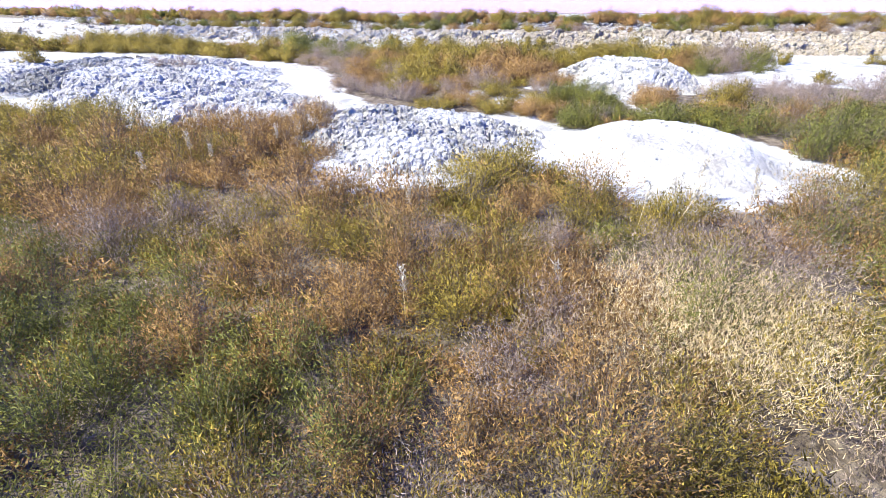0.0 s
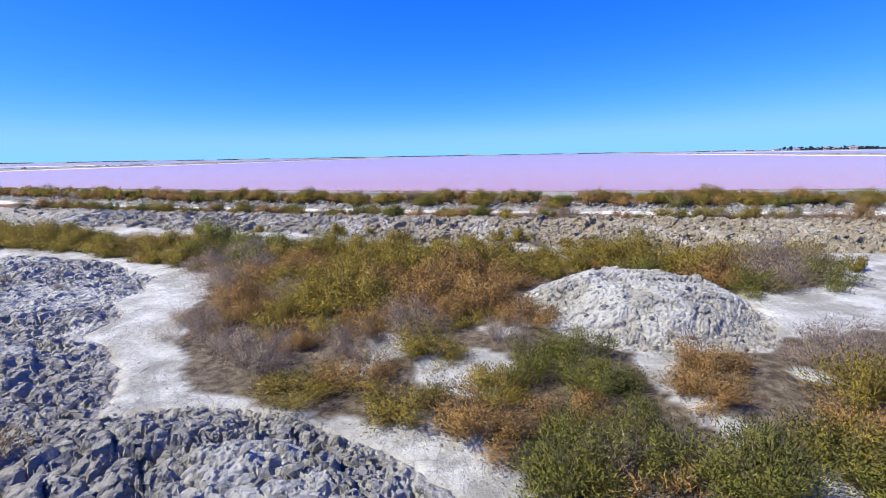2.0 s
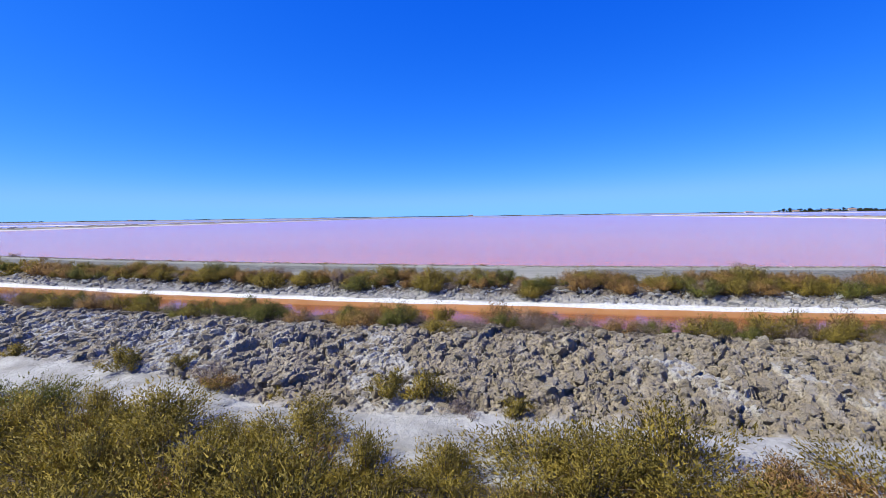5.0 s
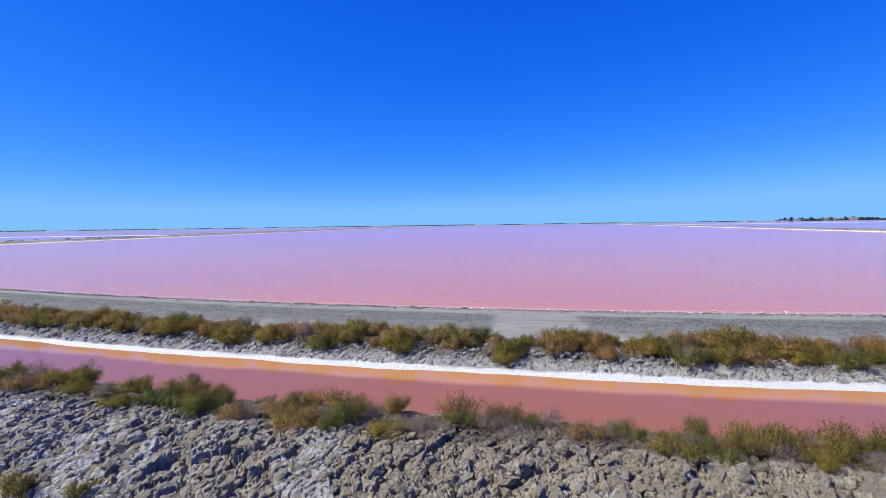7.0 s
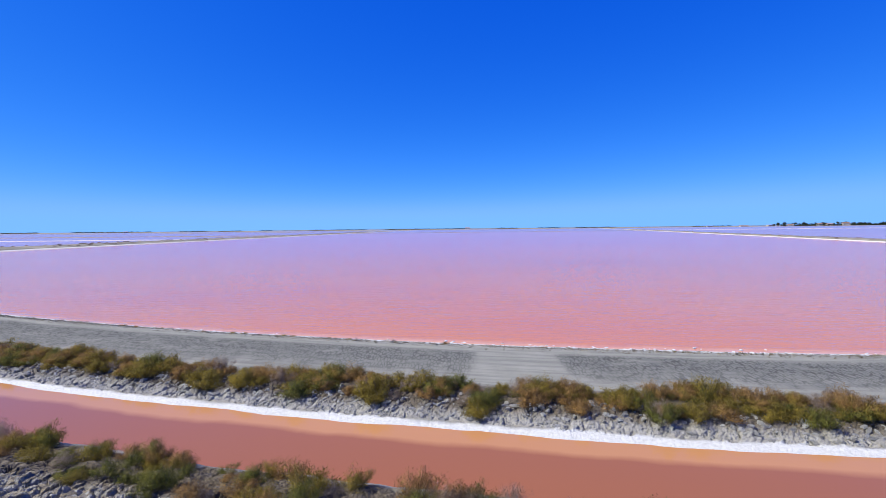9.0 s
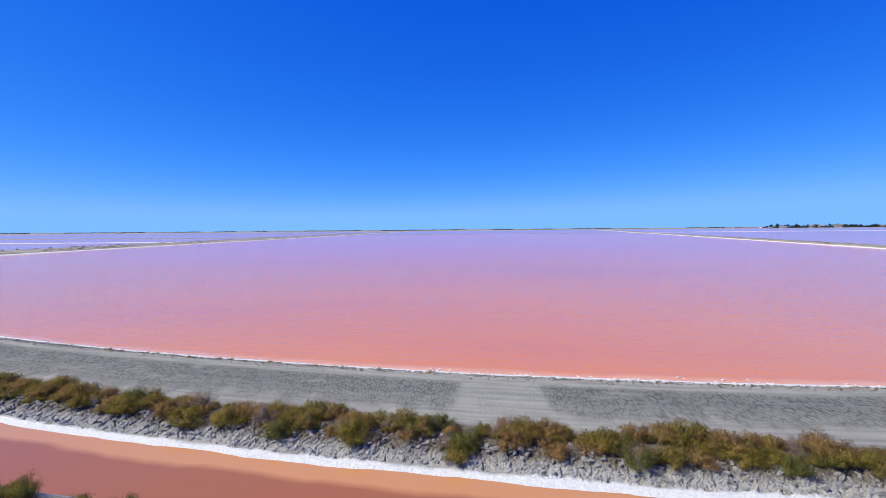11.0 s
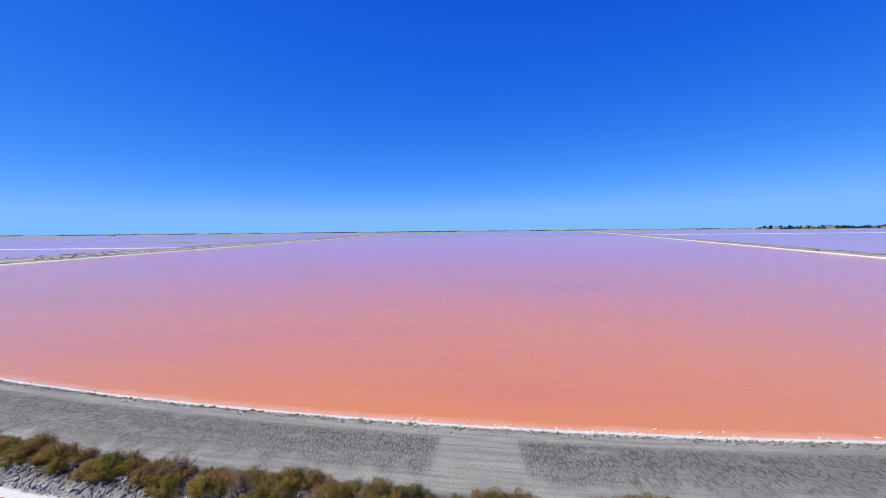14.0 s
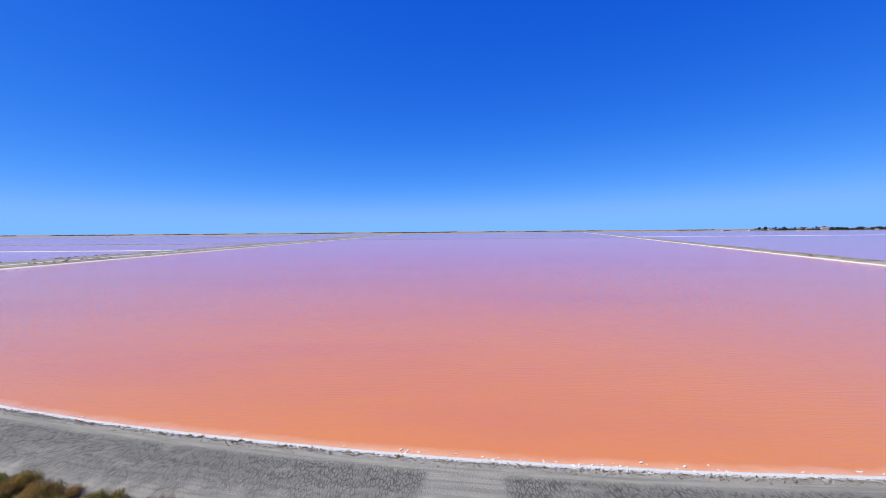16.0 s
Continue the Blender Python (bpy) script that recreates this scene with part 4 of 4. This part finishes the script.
def build_undergrowth():
    """Small shoots and litter between the shrubs, dry grass, pale seed stalks."""
    g = np.random.default_rng(44)
    for name, mat, n, box, label in (("low_samphire", M_GREEN, 520, (-9, 17, 19.8, 28.5), "low olive-green samphire shoots between the shrubs"),
                                     ("dead_stems", M_RUST, 480, (-9, 17, 19.8, 28.5), "rust-brown dying stems between the shrubs"),
                                     ("low_samphire", M_GREEN, 260, (-4, 10, 9.5, 17), "low olive-green samphire shoots in the dense scrub"),
                                     ("dead_stems", M_RUST, 300, (-4, 10, 9.5, 17), "rust-brown dying stems in the dense scrub")):
        near = box[2] < 12
        x, y = g.uniform(box[0], box[1], n), g.uniform(box[2], box[3], n)
        ok = open_ground(x, y)
        x, y = x[ok], y[ok]
        pieces = []
        for p in zip(x, y, ground_level(x, y)):
            (lv, lf, ln), _s = shrub_arrays(g, 0.26, 0.17, 14, 20, 0.055, 0.0055 if near else 0.0075)
            pieces.append((lv + p, lf, ln))
        tagged(new(name, foliage_mesh(name, join_arrays(pieces), mat)), label, "undergrowth", kind="stuff")
    # pale seed stalks standing out of the scrub
    spots = [(0.6, 15.0), (0.5, 14.3), (3.0, 14.1), (3.3, 14.1), (3.6, 13.8), (6.2, 14.0), (6.8, 13.9), (6.5, 13.5), (5.5, 13.4), (5.9, 13.5),
             (3.4, 13.5), (1.5, 15.5), (3.5, 12.0), (4.6, 12.2), (0.9, 14.9), (6.0, 13.8)]
    for (x, y), z in zip(spots, ground_level(*np.array(spots).T)):
        n = 90
        up = g.random(n)
        p = np.column_stack([g.normal(0, 0.012, n), g.normal(0, 0.012, n), 0.24 + 0.18 * up]) * (1, 1, g.uniform(0.8, 1.2))
        way = g.normal(0, 0.7, (n, 3)) + (0, 0, 1)
        top = tagged(new("seed_stalk"), "dry stalk with pale fluffy seeds above the scrub", "stalk", "seed stalks in the scrub")
        part("seed_head", mesh_of("seed_head", *leaf_quads(p, way, 0.022, 0.005, g), M_PALE), top, "pale fluffy seed head")
        foot = np.zeros((1, 3))
        part("stalk", mesh_of("stalk", *stalk_quads(foot, foot + (0.0, 0.0, 0.42), 0.004, g), M_STRAW), top)
        top.matrix_basis = pose(x, y, z, g.normal(0, 8), g.normal(0, 8), 0)
    # dry grass
    n = 20000
    c = np.array([(5.1, 12.1), (5.6, 12.0), (5.9, 11.8), (4.9, 11.6), (5.3, 11.5), (5.6, 11.4)])[g.integers(0, 6, n)]
    xy = c + g.normal(0, 0.15, (n, 2)) + 0.16 * np.round(g.normal(0, 1.2, (n, 2)))
    z = ground_fields(xy[:, 0], xy[:, 1])[0]
    p = np.column_stack([xy, z])
    p[:, 2] += 0.38 * g.random(n)
    way = np.column_stack([g.normal(0, 0.8, n), g.normal(0, 0.8, n), np.ones(n)])
    way /= np.linalg.norm(way, axis=1, keepdims=True)
    q, f = leaf_quads(p, way, 0.045, 0.0017, g)
    tagged(new("dry_grass", mesh_of("dry_grass", q, f, M_STRAW)), "straw-coloured dry grass among the scrub", "grass", kind="stuff")


build_undergrowth()


# ---- far shore: pines, houses, scrub on the dikes ----
def crown_arrays(g, r, h, z0, n, size):
    """A flat-topped pine crown out of leafy clumps with gaps."""
    c = g.normal(0, 1, (9, 3)) * (r * 0.42, r * 0.42, h * 0.16) + (0, 0, z0 + h * 0.6)
    p = c[g.integers(0, 9, n)] + g.normal(0, 1, (n, 3)) * (r * 0.2, r * 0.2, h * 0.13)
    way = g.normal(0, 1, (n, 3)) + (0, 0, 0.4)
    way /= np.linalg.norm(way, axis=1, keepdims=True)
    return leaf_quads(p, way, size, size * 0.4, g)


def trunk_mesh(h, r):
    bm = bmesh.new()
    bmesh.ops.create_cone(bm, cap_ends=True, segments=7, radius1=r, radius2=r * 0.5, depth=h)
    bmesh.ops.translate(bm, verts=bm.verts, vec=(0, 0, h / 2))
    return bm_mesh("trunk", bm, M_STEM)


def build_far_trees():
    g = np.random.default_rng(55)
    models = []
    for i in range(4):
        h = (13, 17, 20, 15)[i]
        top = new("pine_tree")
        q, f = crown_arrays(g, h * 0.5, h * 0.7, h * 0.3, 420, 2.2)
        part("crown", mesh_of("crown", q, f, M_TREE), top)
        part("trunk", trunk_mesh(h * 0.6, h * 0.03), top, "bare brown trunk")
        models.append(tagged(top, "dark green umbrella pine on the far shore", "tree", "pines on the far shore"))
    spots = []
    for way, w in ((0.675, 4), (0.695, 6), (0.72, 4), (0.745, 5), (0.765, 6), (0.80, 9), (0.83, 9), (0.85, 7), (0.88, 6), (0.905, 6), (0.93, 8), (0.955, 8), (0.99, 8), (1.03, 6)):
        for _ in range(w):
            y = g.uniform(1670, 1760)
            spots.append((10 + (way + g.normal(0, 0.010)) * (y - 20), y))
    for k, (x, y) in enumerate(spots):
        m = pose(x, y, -0.3, 0, 0, g.uniform(0, 360)) @ Matrix.Scale(g.uniform(0.55, 1.0), 4)
        if k < 4:
            models[k].matrix_basis = m
        else:
            copy_thing(models[k % 4], m)
    # belt of low bushes along the water
    n = 9000
    x = g.uniform(1130, 2400, n)
    clump = 0.4 + 1.0 * value_noise(x / 45.0, x * 0, 3)
    p = np.column_stack([x, g.uniform(1655, 1690, n), np.abs(g.normal(0, 3.0, n)) * clump])
    way = g.normal(0, 1, (n, 3))
    way /= np.linalg.norm(way, axis=1, keepdims=True)
    q, f = leaf_quads(p, way, 4.0, 1.6, g)
    tagged(new("far_scrub_belt", mesh_of("far_scrub_belt", q, f, M_TREE)), "belt of dark bushes along the far shore", "scrub", kind="stuff")
    # thin broken line of bushes on the horizon land
    n = 7000
    x = g.uniform(-2600, 1300, n)
    keep = value_noise(x / 90.0, x * 0, 8) > 0.42
    x = x[keep]
    p = np.column_stack([x, g.uniform(2262, 2275, len(x)), 0.8 + np.abs(g.normal(0, 1.3, len(x)))])
    way = g.normal(0, 1, (len(x), 3))
    way /= np.linalg.norm(way, axis=1, keepdims=True)
    q, f = leaf_quads(p, way, 4.0, 1.5, g)
    tagged(new("horizon_scrub", mesh_of("horizon_scrub", q, f, M_TREE)), "broken line of dark bushes along the horizon", "scrub", kind="stuff")


build_far_trees()


def box_mesh(name, sx, sy, sz, material, cz=None):
    bm = bmesh.new()
    bmesh.ops.create_cube(bm, size=1)
    bmesh.ops.transform(bm, verts=bm.verts, matrix=Matrix.Translation((0, 0, sz / 2 if cz is None else cz)) @ Matrix.Diagonal((sx, sy, sz, 1)))
    return bm_mesh(name, bm, material)


def roof_mesh(sx, sy, z, rise):
    bm = bmesh.new()
    w = [bm.verts.new(c) for c in ((-sx, -sy, z), (sx, -sy, z), (sx, sy, z), (-sx, sy, z), (-sx, 0, z + rise), (sx, 0, z + rise))]
    for f in ((0, 1, 5, 4), (2, 3, 4, 5), (1, 2, 5), (3, 0, 4), (3, 2, 1, 0)):
        bm.faces.new([w[i] for i in f])
    return bm_mesh("roof", bm, M_ROOF)


def house(x, y, sx, sy, sz, rz, label):
    top = tagged(new("house"), label, "house", "houses on the far shore")
    part("wall", box_mesh("wall", sx, sy, sz, M_WALL), top)
    part("roof", roof_mesh(sx * 0.53, sy * 0.55, sz, sz * 0.35), top, "low tiled roof")
    n = max(2, int(sx / 5))
    for i in range(n):
        w = part("window", box_mesh("window", 1.4, 0.2, 1.8, M_PANE, 0), top, "dark window")
        w.location = ((i + 0.5) / n * sx - sx / 2, -sy / 2 - 0.05, sz * 0.55)
    top.matrix_basis = pose(x, y, -0.3, 0, 0, rz)


for way, y, sx, sz in ((0.655, 1700, 34, 7), (0.695, 1660, 24, 8), (0.755, 1664, 20, 11), (0.775, 1668, 26, 10), (0.808, 1660, 30, 13), (0.90, 1662, 22, 10), (0.918, 1660, 16, 8),
                       (0.60, 1720, 40, 6), (0.53, 1740, 30, 5)):
    house(10 + way * (y - 20), y, sx * 0.75, 10, sz * 0.6, (y % 7) * 3 - 9, "pale limewashed house with a tiled roof on the far shore")
house(-1180, 1690, 14, 8, 4, 10, "small dark-roofed pump house on a far dike")
house(20 + 0.02 * 2200, 2240, 22, 10, 6, 0, "pale low salt works hall at the horizon")


def dike_scrub(name, a, b, spread, n, label, seed):
    """Small dark bushes scattered along a dike."""
    g = np.random.default_rng(seed)
    t = g.random(n) ** 1.6
    c = np.column_stack([a[0] + (b[0] - a[0]) * t, a[1] + (b[1] - a[1]) * t, np.full(n, 0.45)])
    c[:, 0] += g.normal(0, spread, n)
    size = g.uniform(0.15, 0.45, n)
    k = 60
    p = np.repeat(c, k, 0) + g.normal(0, 1, (n * k, 3)) * np.repeat(size, k)[:, None] * (1.0, 0.8, 0.32)
    p[:, 2] = np.maximum(p[:, 2], 0.35)
    way = g.normal(0, 0.5, p.shape) + (0, 0, 1)
    way /= np.linalg.norm(way, axis=1, keepdims=True)
    q, f = leaf_quads(p, way, 0.3, 0.09, g)
    tagged(new(name, mesh_of(name, q, f, M_GREY)), label, "scrub", kind="stuff")


dike_scrub("dike_scrub", (-119, 90), (-118, 900), 1.5, 130, "low brown bushes along the long dike", 61)
dike_scrub("dike_scrub", (-136, 90), (-139, 900), 1.5, 130, "low brown bushes along the outer dike", 62)
dike_scrub("dike_scrub", (103, 50), (320, 920), 1.2, 170, "low brown bushes along the slanting dike", 63)


# ---- shore details ----
def build_shore():
    g = np.random.default_rng(71)
    lumps = []
    for i in range(4):
        bm = bmesh.new()
        bmesh.ops.create_icosphere(bm, subdivisions=1, radius=0.5)
        for w in bm.verts:
            w.co *= 0.75 + 0.5 * hash2(w.co.x * 9, w.co.y * 7 + i, w.co.z)
            w.co.z *= 0.55
        lumps.append(bm_mesh("salt_lump", bm, M_SALT))
    for k in range(120):
        x = g.uniform(-16, 30) if k < 70 else g.choice([8.6, 12.2, 13.4, 15.0, 16.1, 18.4, 21.0]) + g.normal(0, 0.9)
        s = g.uniform(0.04, 0.15)
        ob = tagged(new("salt_lump", lumps[k % 4]), "white lump of salt crust in shallow brine", "salt lump", "salt lumps along the shore")
        ob.matrix_basis = pose(x, float(shore(x)) + 0.05 + abs(g.normal(0, 0.24)), 0.01, 0, 0, g.uniform(0, 360)) @ Matrix.Diagonal((s * g.uniform(1, 2), s, s, 1))
    tuft = Planter("shore_tuft", 9, " on the lake's rim", "tufts along the lake's rim", 0.16, 0.15, 26, 8, 0.06, 0.010)
    for k in range(130):
        x = g.uniform(-26, 32) if k > 40 else g.uniform(-16, 9)
        tuft.plant(g.choice(["grey", "grey", "rust", "green"]), x, float(shore(x)) - g.uniform(0.25, 0.42), g.uniform(0.5, 1.1) ** 1.5, g.uniform(0.5, 0.9), g)
    tuft.plant("grey", -21.5, float(shore(-21.5)) - 0.5, 2.2, 1.1, g)
    tuft.plant("rust", 8.1, float(shore(8.1)) - 0.35, 1.2, 0.8, g)
    tuft.finish()
    # pebbly dirt on the rim
    n = 7500
    x = g.uniform(-26, 34, n)
    y = shore(x) - np.clip(g.normal(0.46, 0.15, n), 0.16, 0.95)
    z = ground_fields(x, y)[0]
    me = joined_clods("rim_pebbles", [(a, b, c + 0.01, 0.03 + 0.08 * g.random() ** 3) for a, b, c in zip(x, y, z)], g, M_RIM)
    tagged(new("rim_pebbles", me), "brown pebbly dirt along the lake's rim", "pebbles", kind="stuff")


build_shore()
